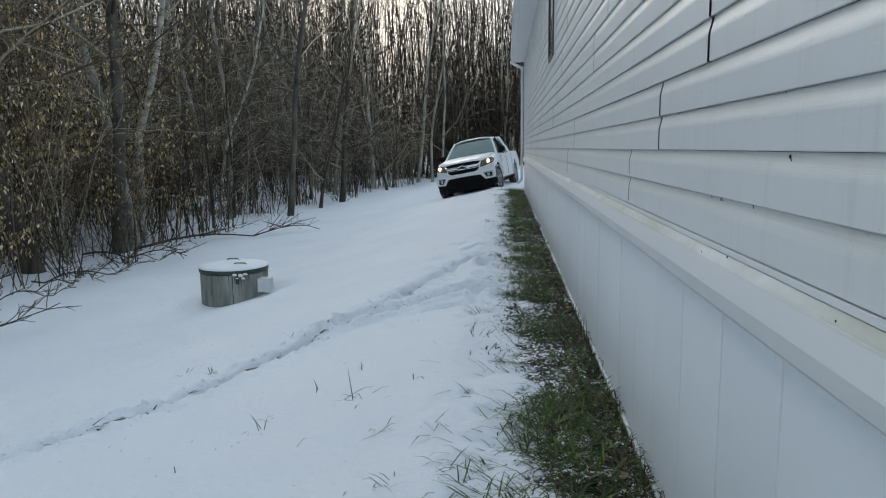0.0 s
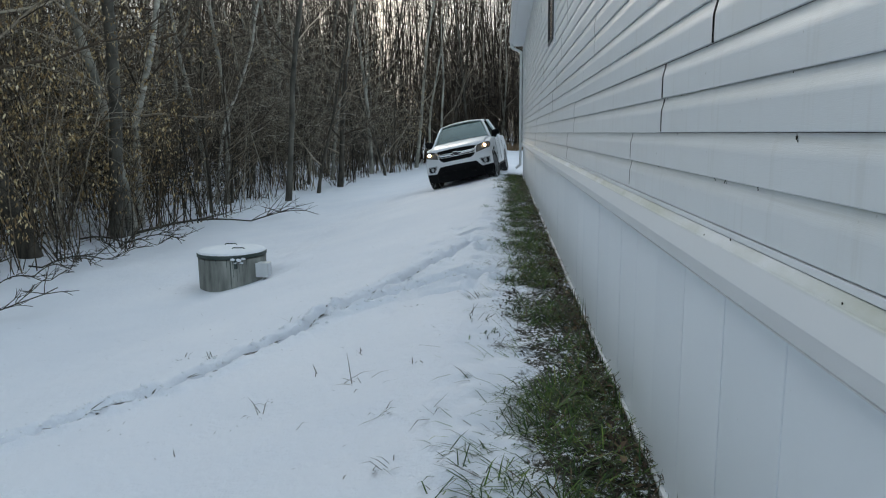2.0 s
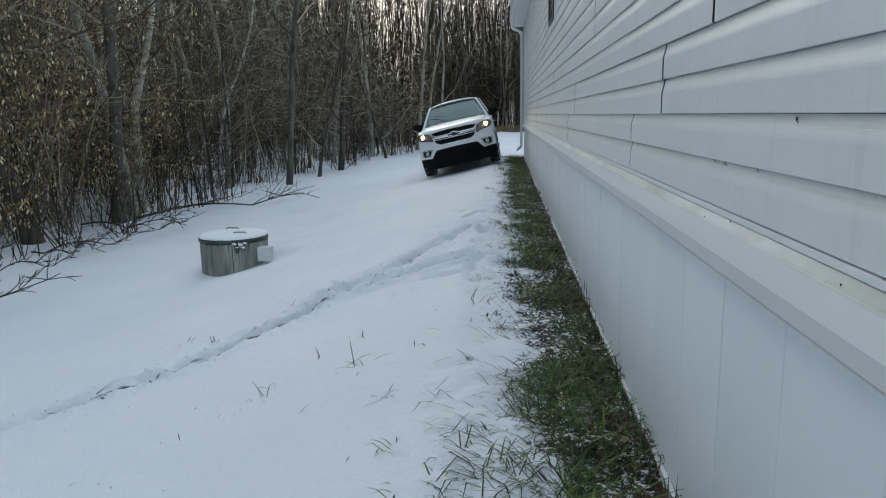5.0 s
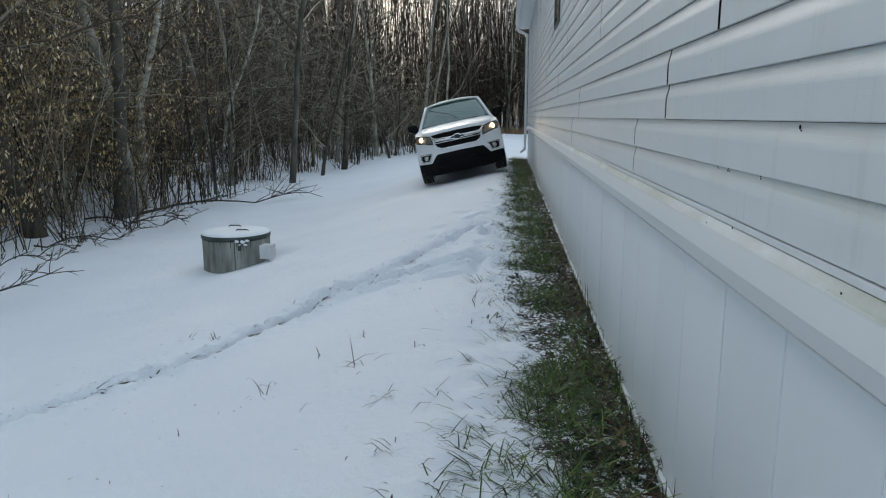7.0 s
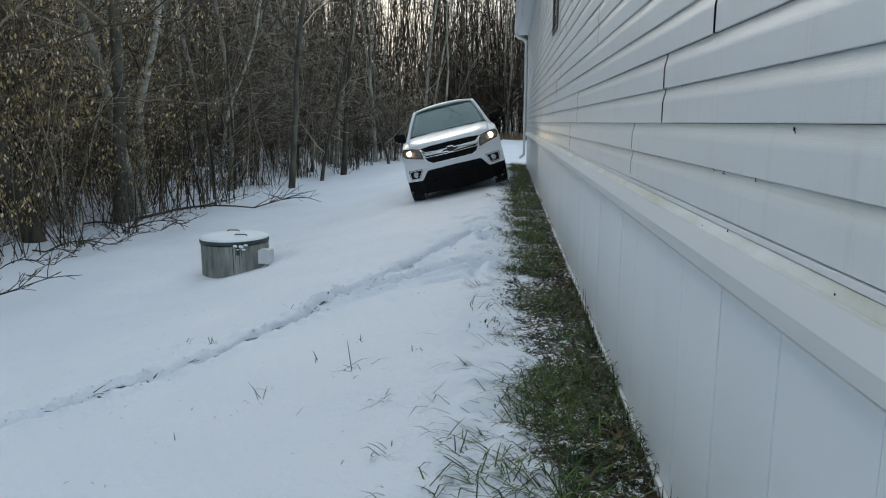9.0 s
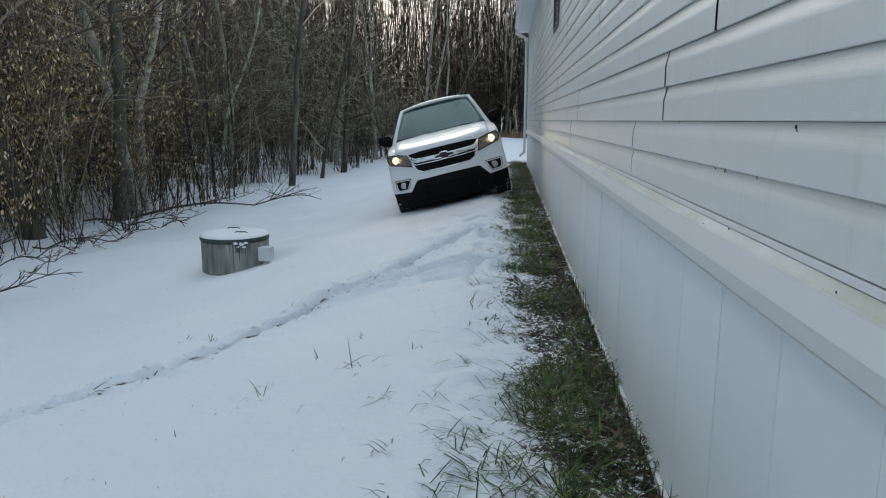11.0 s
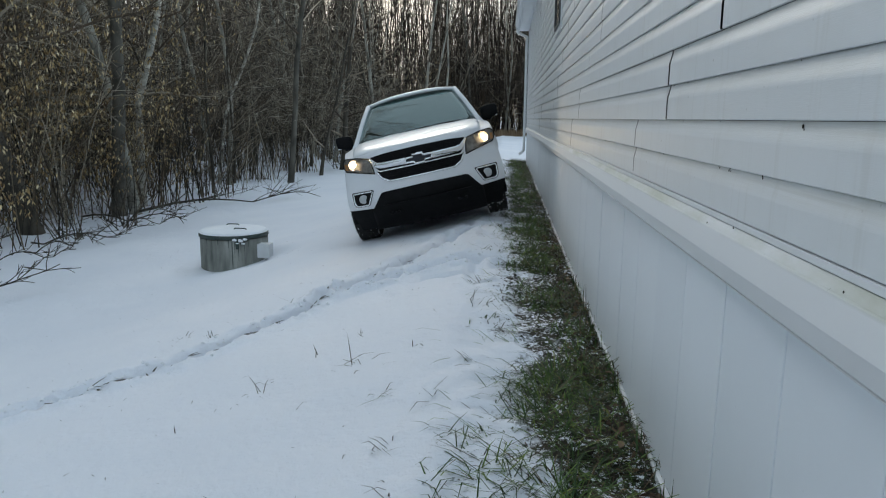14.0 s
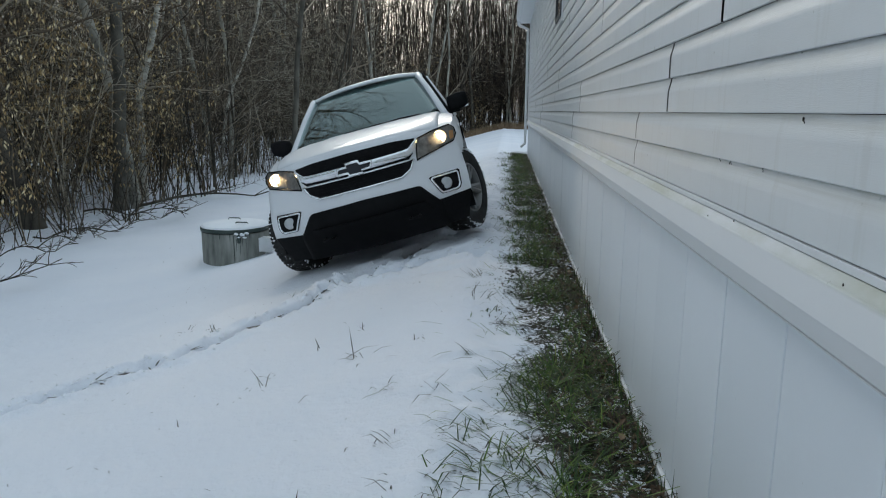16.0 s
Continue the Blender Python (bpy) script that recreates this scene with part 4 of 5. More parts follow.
        part("lens", tube_mesh("lens", [([(sx * 0.707, y + 0.012, 0.564), (sx * 0.707, y - 0.006, 0.564), (sx * 0.707, y - 0.012, 0.564)], [0.050, 0.050, 0.041])], FOGLENS, 20), FOGLENS, fog)
        part("tow_hook", tube_mesh("tow_hook", [([(sx * 0.42, -2.40, 0.36), (sx * 0.42, -2.50, 0.36), (sx * 0.38, -2.52, 0.36), (sx * 0.34, -2.50, 0.36), (sx * 0.34, -2.40, 0.36)], 0.013)], MESHBLACK, 6), MESHBLACK, car)

    build_cab(car)
    for x, y in ((0.79, -1.63), (-0.79, -1.63), (0.79, 1.63), (-0.79, 1.63)):
        wheel(car, x, y, 1 if x > 0 else -1)
    # tail
    part("rear_bumper", boxed((-0.88, 2.78, 0.50), (0.88, 2.92, 0.66), 0.03), CHROME, car)
    for s in (-1, 1):
        part("tail_lamp", boxed((s * 0.84 - 0.05, 2.70, 0.80), (s * 0.84 + 0.05, 2.815, 1.10), 0.02), AMBER, car)
    return car


def hood_mesh():
    xs = [-0.765, -0.74, -0.62, -0.52, -0.44, -0.36, -0.2, 0, 0.2, 0.36, 0.44, 0.52, 0.62, 0.74, 0.765]
    ys = [-2.40, -2.34, -2.24, -2.1, -1.9, -1.7, -1.5, -1.3, -1.14]
    V, F = [], []
    for y in ys:
        for x in xs:
            top = float(np.interp(y, [-2.40, -2.34, -2.20, -1.95, -1.63, -1.14], [1.064, 1.084, 1.114, 1.150, 1.185, 1.214]))
            edge = float(np.interp(abs(x), [0, 0.36, 0.44, 0.62, 0.74, 0.765], [0, 0.002, 0.010, 0.014, 0.027, 0.038]))
            k = (y + 1.14) / -1.26
            V.append((x * (1 - 0.03 * k), y + 0.40 * k ** 3 * (abs(x) / 0.9) ** 2, top - edge))
    w = len(xs)
    F = [(j * w + i, j * w + i + 1, (j + 1) * w + i + 1, (j + 1) * w + i) for j in range(len(ys) - 1) for i in range(w - 1)]
    bm = bmesh.new()
    me = mesh_from("hood", V, F, PAINT)
    bm.from_mesh(me)
    r = bmesh.ops.extrude_face_region(bm, geom=bm.faces[:])
    for v in (g for g in r["geom"] if isinstance(g, bmesh.types.BMVert)):
        v.co.z -= 0.03
    bmesh.ops.recalc_face_normals(bm, faces=bm.faces)
    bm.to_mesh(me)
    bm.free()
    me.polygons.foreach_set("use_smooth", [True] * len(me.polygons))
    return me


def sheet(corner_fn, nu, nv, thick):
    """A thin curved panel from a function of u and v."""
    bm = bmesh.new()
    grid = [[bm.verts.new(corner_fn(i / nu, j / nv)) for i in range(nu + 1)] for j in range(nv + 1)]
    for j in range(nv):
        for i in range(nu):
            bm.faces.new((grid[j][i], grid[j][i + 1], grid[j + 1][i + 1], grid[j + 1][i]))
    bmesh.ops.recalc_face_normals(bm, faces=bm.faces)
    r = bmesh.ops.extrude_face_region(bm, geom=bm.faces[:])
    for v in (g for g in r["geom"] if isinstance(g, bmesh.types.BMVert)):
        v.co += Vector(thick)
    return bm


def build_cab(car):
    R, Zr = 0.60, 1.672
    def ws(u, v):
        x = (2 * u - 1) * (0.775 + (0.575 - 0.775) * v)
        bow = 1 - (2 * u - 1) ** 2
        y = -1.10 + (-0.31 + 1.10) * v - bow * (0.14 * (1 - v) + 0.05 * v)
        z = 1.160 + (Zr - 0.012 - 1.160) * v + 0.018 * bow * v + 0.02 * math.sin(math.pi * v)
        return Vector((x, y, z))
    part("windshield", sheet(ws, 14, 8, (0, 0.004, -0.003)), GLASS, car, "wide raked windshield reflecting bare branches", True).visible_shadow = False

    def roof(u, v):
        x = (2 * u - 1) * (R + 0.03)
        y = -0.34 + v * 1.22
        e = abs(2 * u - 1)
        f = abs(2 * v - 1)
        y += -0.05 * (1 - e * e) * (1 - v)
        return Vector((x, y, Zr + 0.075 * (1 - e ** 2.6) * (0.82 + 0.18 * (1 - f ** 2)) - 0.018 * max(0, f - 0.86) / 0.14))
    top = part("roof", sheet(roof, 18, 14, (0, 0, -0.03)), PAINT, car, "white roof panel", True)
    for s in (-1, 1):
        part("roof_moulding", tube_mesh("roof_moulding", [([(s * 0.52, -0.335, Zr + 0.028), (s * 0.535, 0.2, Zr + 0.034), (s * 0.53, 0.86, Zr + 0.026)], 0.006)], PLASTIC, 6), PLASTIC, top)
        # pillars
        part("a_pillar", tube_mesh("a_pillar", [([(s * 0.835, -1.16, 1.085), (s * 0.80, -1.03, 1.16), (s * 0.69, -0.62, 1.46), (s * 0.608, -0.33, Zr - 0.028), (s * 0.612, -0.10, Zr - 0.018)], [0.05, 0.044, 0.036, 0.034, 0.032])], PAINT, 8), PAINT, car)
        part("roof_rail", tube_mesh("roof_rail", [([(s * 0.608, -0.28, Zr - 0.022), (s * 0.616, 0.3, Zr - 0.014), (s * 0.610, 0.88, Zr - 0.03)], 0.036)], PAINT, 8), PAINT, car)
        part("b_pillar", tube_mesh("b_pillar", [([(s * 0.85, 0.03, 1.10), (s * 0.625, 0.05, Zr)], 0.04)], PLASTIC, 6), PLASTIC, car)
        part("c_pillar", tube_mesh("c_pillar", [([(s * 0.83, 1.02, 1.10), (s * 0.615, 0.86, Zr)], [0.09, 0.06])], PAINT, 8), PAINT, car)
        def side(u, v, a, b, c, d):
            y = (a + (b - a) * u) * (1 - v) + (c + (d - c) * u) * v
            x = s * (0.855 - 0.235 * v + 0.02 * math.sin(math.pi * v))
            return Vector((x, y, 1.115 + (Zr - 0.01 - 1.115) * v))
        part("front_side_window", sheet(lambda u, v: side(u, v, -0.92, 0.0, -0.26, 0.02), 6, 5, (-s * 0.004, 0, 0)), SIDEGLASS, car, "", True)
        part("rear_side_window", sheet(lambda u, v: side(u, v, 0.07, 0.93, 0.08, 0.80), 6, 5, (-s * 0.004, 0, 0)), SIDEGLASS, car, "", True)
        # mirror
        m = part("side_mirror", mirror_shell(s), PLASTIC, car, "black door mirror", True)
        part("mirror_arm", boxed((min(s * 0.86, s * 0.98), -0.885, 1.135), (max(s * 0.86, s * 0.98), -0.82, 1.18), 0.015), PLASTIC, m)
        part("mirror_glass", boxed((min(s * 0.89, s * 1.07), -0.797, 1.17), (max(s * 0.89, s * 1.07), -0.792, 1.30), 0.002), CHROME, m)
        # wiper
        part("wiper", tube_mesh("wiper", [([(s * 0.12 - 0.1, -1.215, 1.205), (s * 0.12 + 0.25, -1.17, 1.215), (s * 0.12 + 0.45, -1.13, 1.205)], 0.008)], PLASTIC, 5), PLASTIC, car)
    part("rear_window_panel", sheet(lambda u, v: Vector(((2 * u - 1) * (0.78 - 0.18 * v), 1.03 - 0.15 * v, 1.12 + (Zr - 1.12) * v)), 6, 4, (0, -0.02, 0)), SIDEGLASS, car)
    # cabin inside
    part("dashboard", boxed((-0.74, -1.02, 0.80), (0.74, -0.62, 1.125), 0.05), CABIN, car)
    for s in (-1, 1):
        seat = part("seat_back", boxed((s * 0.38 - 0.25, 0.0, 1.10), (s * 0.38 + 0.25, 0.14, 1.42), 0.05), CABIN, car)
        part("headrest", boxed((s * 0.38 - 0.12, 0.03, 1.43), (s * 0.38 + 0.12, 0.12, 1.58), 0.04), CABIN, seat)
    part("rear_seat", boxed((-0.66, 0.78, 1.10), (0.66, 0.90, 1.42), 0.05), CABIN, car)
    V, F = [], []
    P = [Vector((0.38 + 0.18 * math.cos(a), -0.52 + 0.07 * math.sin(a), 1.13 + 0.16 * math.sin(a))) for a in [2 * math.pi * k / 24 for k in range(26)]]
    tube_into(V, F, P, [0.014] * len(P), 6, False)
    part("steering_wheel", mesh_from("steering_wheel", V, F, PLASTIC, True), PLASTIC, car)
    part("interior_mirror", boxed((-0.11, -0.46, 1.56), (0.11, -0.43, 1.62), 0.012), PLASTIC, car)


def mirror_shell(s):
    bm = bmesh.new()
    bmesh.ops.create_cube(bm, size=1.0)
    bmesh.ops.subdivide_edges(bm, edges=bm.edges[:], cuts=3, use_grid_fill=True)
    for v in bm.verts:
        p = v.co * 2
        k = 1 / (abs(p.x) ** 7 + abs(p.y) ** 7 + abs(p.z) ** 7) ** (1 / 7)
        taper = 1 - 0.18 * max(0, p.x * s)
        v.co = Vector((s * 0.965 + 0.110 * p.x * k, -0.845 + 0.06 * p.y * k, 1.24 + 0.088 * p.z * k * taper + 0.015 * p.x * s * k))
    return bm


PICKUP = build_pickup()

# ---- the leafless wood ----
def bent(rng, start, way, length, n, wander, lift=0.0):
    pts = [Vector(start)]
    d = Vector(way).normalized()
    for _ in range(n):
        d = (d + Vector((rng.gauss(0, wander), rng.gauss(0, wander), rng.gauss(0, wander) + lift))).normalized()
        pts.append(pts[-1] + d * (length / n))
    return pts


def taper(r0, r1, n):
    return [r0 + (r1 - r0) * k / (n - 1) for k in range(n)]


def make_tree(name, seed, height, radius, bark, lean=0.0, first=0.25, limbs=26, twigs=6, label="", limb_mat=None, spread_=0.24, bends=None):
    rng = random.Random(seed)
    V, F = [], []
    n = 14
    trunk = [Vector((0, 0, -0.25))]
    d = Vector((lean, rng.uniform(-0.05, 0.05), 1)).normalized()
    for _ in range(n):
        d = (d + Vector((rng.gauss(0, 0.055), rng.gauss(0, 0.055), 0.02))).normalized()
        trunk.append(trunk[-1] + d * (height / n))
    if bends:
        # a crooked trunk: heights and sideways offsets
        for k, p in enumerate(trunk):
            z = height * k / n - 0.25
            trunk[k] = Vector((float(np.interp(z, bends[0], bends[1])) + rng.gauss(0, 0.012), rng.gauss(0, 0.02) * k, z))
    rad = [radius * (1.25 if k == 0 else 1.0) * (1 - 0.86 * k / n) + 0.004 for k in range(n + 1)]
    tube_into(V, F, trunk, rad, 9)
    tree = new(name, None)
    tagged(tree, label, "tree", "wood edge")
    part("trunk", mesh_from("trunk", V, F, bark, True), bark, tree)
    V, F = [], []
    for k in range(limbs):
        f = first + (1 - first) * (k + rng.random()) / limbs
        i = min(n - 1, int(f * n))
        p = trunk[i].lerp(trunk[i + 1], f * n - i)
        a = rng.uniform(0, 2 * math.pi)
        up = rng.uniform(0.25, 1.1)
        ln = height * spread_ * (1.15 - f * 0.75) * rng.uniform(0.5, 1.15)
        r0 = max(0.006, rad[i] * rng.uniform(0.22, 0.42))
        pts = bent(rng, p, (math.cos(a), math.sin(a), up), ln, 5, 0.16, 0.06)
        tube_into(V, F, pts, taper(r0, 0.004, 6), 5, False)
        for _ in range(twigs):
            j = rng.randint(1, 4)
            q = pts[j].lerp(pts[j + 1], rng.random())
            w = (pts[j + 1] - pts[j]).normalized() + Vector((rng.gauss(0, 0.6), rng.gauss(0, 0.6), rng.gauss(0.15, 0.5)))
            tl = ln * rng.uniform(0.2, 0.55)
            tp = bent(rng, q, w, tl, 3, 0.22, 0.03)
            tube_into(V, F, tp, taper(max(0.0035, r0 * 0.32), 0.0025, 4), 3, False)
            for _ in range(1):
                u = tp[rng.randint(1, 2)]
                w2 = w.normalized() + Vector((rng.gauss(0, 0.7), rng.gauss(0, 0.7), rng.gauss(0.1, 0.6)))
                tube_into(V, F, bent(rng, u, w2, tl * 0.5, 2, 0.25), [0.003, 0.0026, 0.002], 3, False)
    m = limb_mat or bark
    part("crown", mesh_from("crown", V, F, m), m, tree)
    return tree


def make_thicket(name, seed, height, stems, material, label):
    """Thin arching stems with a fine tangle of crossing twigs above a bare foot."""
    rng = random.Random(seed)
    V, F = [], []
    for _ in range(stems):
        a, tilt = rng.uniform(0, 2 * math.pi), abs(rng.gauss(0.12, 0.22))
        h = height * rng.uniform(0.55, 1.0)
        base = Vector((rng.gauss(0, 0.3), rng.gauss(0, 0.3), -0.08))
        pts = bent(rng, base, (math.cos(a) * tilt, math.sin(a) * tilt, 1), h, 9, 0.10, -0.01)
        tube_into(V, F, pts, taper(rng.uniform(0.012, 0.022), 0.004, 10), 4, False)
        for _ in range(24):
            j = rng.randint(3, 8)
            q = pts[j].lerp(pts[j + 1], rng.random())
            w = Vector((rng.gauss(0, 1), rng.gauss(0, 1), rng.gauss(0.3, 0.5)))
            ln = rng.uniform(0.5, 1.7)
            tp = bent(rng, q, w, ln, 5, 0.20, -0.02)
            tube_into(V, F, tp, taper(0.0085, 0.0045, 6), 3, False)
            for _ in range(3):
                k = rng.randint(1, 4)
                w2 = (tp[k + 1] - tp[k]).normalized() + 0.8 * Vector((rng.gauss(0, 1), rng.gauss(0, 1), rng.gauss(0.1, 0.8)))
                tube_into(V, F, bent(rng, tp[k], w2, ln * rng.uniform(0.2, 0.5), 2, 0.25), [0.0055, 0.0048, 0.0034], 3, False)
    shrub = new(name, None)
    tagged(shrub, label, "shrub", "undergrowth")
    tagged(part("brushwood", mesh_from("brushwood", V, F, material), material, shrub), kind="stuff")
    return shrub


def make_shrub(name, seed, height, stems, material, leaves=0, label="", spread_=0.35):
    rng = random.Random(seed)
    V, F = [], []
    L, LF = [], []
    for _ in range(stems):
        a, tilt = rng.uniform(0, 2 * math.pi), abs(rng.gauss(0, spread_))
        h = height * rng.uniform(0.45, 1.0)
        base = Vector((rng.gauss(0, 0.16), rng.gauss(0, 0.16), -0.08))
        pts = bent(rng, base, (math.cos(a) * tilt, math.sin(a) * tilt, 1), h, 7, 0.09, 0.0)
        r0 = rng.uniform(0.006, 0.018)
        tube_into(V, F, pts, taper(r0, 0.003, 8), 4, False)
        for _ in range(11):
            j = rng.randint(2, 6)
            q = pts[j].lerp(pts[j + 1], rng.random())
            w = Vector((rng.gauss(0, 0.7), rng.gauss(0, 0.7), rng.uniform(0.0, 0.9)))
            tp = bent(rng, q, w, h * rng.uniform(0.12, 0.34), 3, 0.2)
            tube_into(V, F, tp, [0.0042, 0.0035, 0.003, 0.0022], 3, False)
            u = tp[1]
            tube_into(V, F, bent(rng, u, w + Vector((rng.gauss(0, 0.7), rng.gauss(0, 0.7), 0.2)), h * 0.1, 2, 0.2), [0.003, 0.0025, 0.002], 3, False)
            for _ in range(leaves):
                c = tp[rng.randint(1, 3)] + Vector((rng.gauss(0, 0.04), rng.gauss(0, 0.04), rng.gauss(-0.02, 0.03)))
                s = rng.uniform(0.024, 0.052)
                x = Vector((rng.gauss(0, 1), rng.gauss(0, 1), rng.gauss(0, 0.4))).normalized()
                y = Vector((0, 0, -1)) + 0.6 * Vector((rng.gauss(0, 0.6), rng.gauss(0, 0.6), 0))
                o = len(L)
                L += [c, c + x * s * 0.45 + y * s * 0.7, c + y * s * 1.9, c - x * s * 0.45 + y * s * 0.8]
                LF += [(o, o + 1, o + 2), (o, o + 2, o + 3)]
    shrub = new(name, None)
    tagged(shrub, label, "shrub", "undergrowth")
    tagged(part("brushwood", mesh_from("brushwood", V, F, material), material, shrub), kind="stuff")
    if L:
        tagged(part("dry_leaves", mesh_from("dry_leaves", L, LF, LEAF_DRY), LEAF_DRY, shrub, "hanging brown leaves"), kind="stuff")
    return shrub


def wood_edge(y):
    """x of the wood's edge."""
    return float(np.interp(y, [0, 8, 12, 15, 20, 24, 30, 38, 44, 50], [-11.0, -10.2, -9.7, -9.2, -8.6, -8.1, -7.7, -6.9, -5.2, -1.6]))


def build_wood():
    rng = random.Random(5)
    kinds = [
        make_tree("aspen_tree", 11, 18, 0.115, BARK_ASPEN, 0.03, 0.16, 34, 6, "tall leafless aspen with grey-green bark", TWIG),
        make_tree("aspen_tree", 12, 20, 0.10, BARK_GREY, -0.07, 0.2, 34, 6, "tall leafless aspen with grey-green bark", TWIG),
        make_tree("aspen_tree", 13, 13, 0.085, BARK_ASPEN, 0.10, 0.14, 28, 6, "slim leafless aspen with grey-green bark", TWIG),
        make_tree("bare_tree", 14, 15, 0.12, BARK_DARK, -0.09, 0.10, 32, 7, "leafless tree with dark rough bark", TWIG, 0.3),
        make_tree("bare_tree", 15, 9, 0.07, BARK_DARK, 0.06, 0.12, 28, 7, "slim leafless tree with dark bark", TWIG, 0.3),
        make_tree("birch_tree", 16, 12, 0.075, BIRCH, 0.05, 0.3, 24, 6, "leafless birch with pale bark", TWIG),
        make_tree("bare_tree", 17, 7, 0.045, BARK_DARK, 0.10, 0.06, 30, 8, "thin leafless sapling with dark bark", TWIG, 0.34),
    ]
    kinds.append(make_tree("bare_tree", 18, 21, 0.15, BARK_GREY, 0.10, 0.20, 56, 9, "tall spreading leafless tree with dark bark", TWIG, 0.34))
    for x, y, turn in ((-9.6, 7.4, 0), (-11.2, 10.2, 80), (-9.4, 4.2, 200), (-12.5, 12.5, 140), (-8.8, 1.0, 300)):
        copy_thing(kinds[7], pose(x, y, base_z(x, y), 0, 0, turn))
    # trees that stand out: kind, place, turn
    placed = [(7, -9.31, 14.81, 10, 0), (0, -9.08, 15.15, 10, 0), (1, -8.04, 23.5, 120, 0), (3, -7.66, 29.7, 200, 0), (4, -6.94, 37.5, 180, 0), (7, -11.0, 12.9, 185, 0), (4, -7.8, 26.6, 30, 0)]
    spots = [(p[1], p[2]) for p in placed]
    for k, x, y, turn, lean in placed:
        copy_thing(kinds[k], pose(x, y, base_z(x, y), 0, lean, turn))
    tries = 0
    count = 0
    while count < 135 and tries < 5000:
        tries += 1
        y = rng.uniform(5, 75)
        depth = abs(rng.gauss(0, 9)) if rng.random() < 0.8 else rng.uniform(0, 30)
        if y < 46:
            x = wood_edge(y) - 0.15 - depth
        else:
            x = rng.uniform(-30, 16)
            y = 50 + abs(rng.gauss(0, 11))
        if min((math.hypot(x - a, y - b) for a, b in spots), default=9) < 0.55:
            continue
        spots.append((x, y))
        k = rng.choices(range(7), (4, 3, 5, 4, 5, 1.5, 6))[0]
        copy_thing(kinds[k], pose(x, y, base_z(x, y), rng.gauss(0, 4), rng.gauss(0, 4), rng.uniform(0, 360)))
        count += 1
    # the crooked birches and the leaning dark trunk at the wood's edge
    for tree, x, y in (
            (make_tree("birch_tree", 61, 13, 0.095, BIRCH, 0, 0.22, 30, 7, "crooked leafless birch with pale patchy bark", TWIG, 0.24, ([0, 2.7, 4.2, 5.8, 8.0, 13], [0, 0.1, 0.53, 0.84, 1.15, 1.6])), -9.59, 16.36),
            (make_tree("birch_tree", 62, 11, 0.062, BIRCH, 0, 0.18, 26, 7, "slim leaning leafless birch with pale patchy bark", TWIG, 0.24, ([0, 2.2, 3.0, 4.2, 6.0, 11], [0, 0.3, 0.55, 1.15, 1.6, 2.5])), -10.04, 22.14),
            (make_tree("bare_tree", 63, 9, 0.2, BARK_DARK, 0, 0.25, 26, 7, "thick leaning leafless tree with black bark", TWIG, 0.3, ([0, 1.4, 3.0, 9], [0, -0.42, -0.75, -2.6])), -9.48, 12.14)):
        tree.matrix_basis = pose(x, y, base_z(x, y), 0, 0, 27)
    # the wood runs on past the camera
    for n in range(18):
        x, y = -10.5 - abs(rng.gauss(0, 4)), rng.uniform(-22, 5)
        copy_thing(kinds[rng.randint(0, 6)], pose(x, y, base_z(x, y), rng.uniform(-3, 3), rng.uniform(-3, 3), rng.uniform(0, 360)))
    for o in kinds:
        o.matrix_basis = pose(-18 - 2.0 * kinds.index(o), 34 + 3 * kinds.index(o), base_z(-20, 40))
    shrubs = [
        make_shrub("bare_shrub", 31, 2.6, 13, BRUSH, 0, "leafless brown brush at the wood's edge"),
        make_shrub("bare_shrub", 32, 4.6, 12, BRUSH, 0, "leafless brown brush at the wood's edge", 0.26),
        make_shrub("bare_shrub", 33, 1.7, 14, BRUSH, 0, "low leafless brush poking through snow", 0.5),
        make_shrub("leafy_shrub", 34, 6.2, 12, TWIG, 8, "tall brush holding dry brown leaves", 0.35),
        make_shrub("leafy_shrub", 35, 3.2, 12, BRUSH, 3, "brush holding a few dry brown leaves", 0.35),
    ]
    for n in range(56):
        y = rng.uniform(7, 46)
        depth = abs(rng.gauss(0, 3.6))
        x = wood_edge(y) - depth - 0.1
        k = rng.choices(range(5), (4, 7, 3, 8 if y < 16.5 else 0.4, 5 if y < 26 else 1.0))[0]
        copy_thing(shrubs[k], pose(x, y, base_z(x, y), 0, 0, rng.uniform(0, 360)))
    tangles = [make_thicket("twiggy_thicket", 71 + k, h, 7, PALETWIG, "tangled thicket of pale leafless twigs") for k, h in enumerate((6.5, 5.0, 8.0))]
    own = random.Random(44)
    for n in range(34):
        y = 10 + 32 * own.random() ** 1.2
        x = wood_edge(y) - 0.9 - abs(own.gauss(0, 2.4))
        copy_thing(tangles[n % 3], pose(x, y, base_z(x, y), 0, 0, own.uniform(0, 360)))
    for k, o in enumerate(tangles):
        o.matrix_basis = pose(-12.5 - k, 17 + 2 * k, base_z(-13, 18))
    for n in range(16):
        x = rng.uniform(-5, 12)
        y = 50 + abs(rng.gauss(0, 3))
        copy_thing(shrubs[rng.choice((0, 1, 2, 4))], pose(x, y, base_z(x, y), 0, 0, rng.uniform(0, 360)))
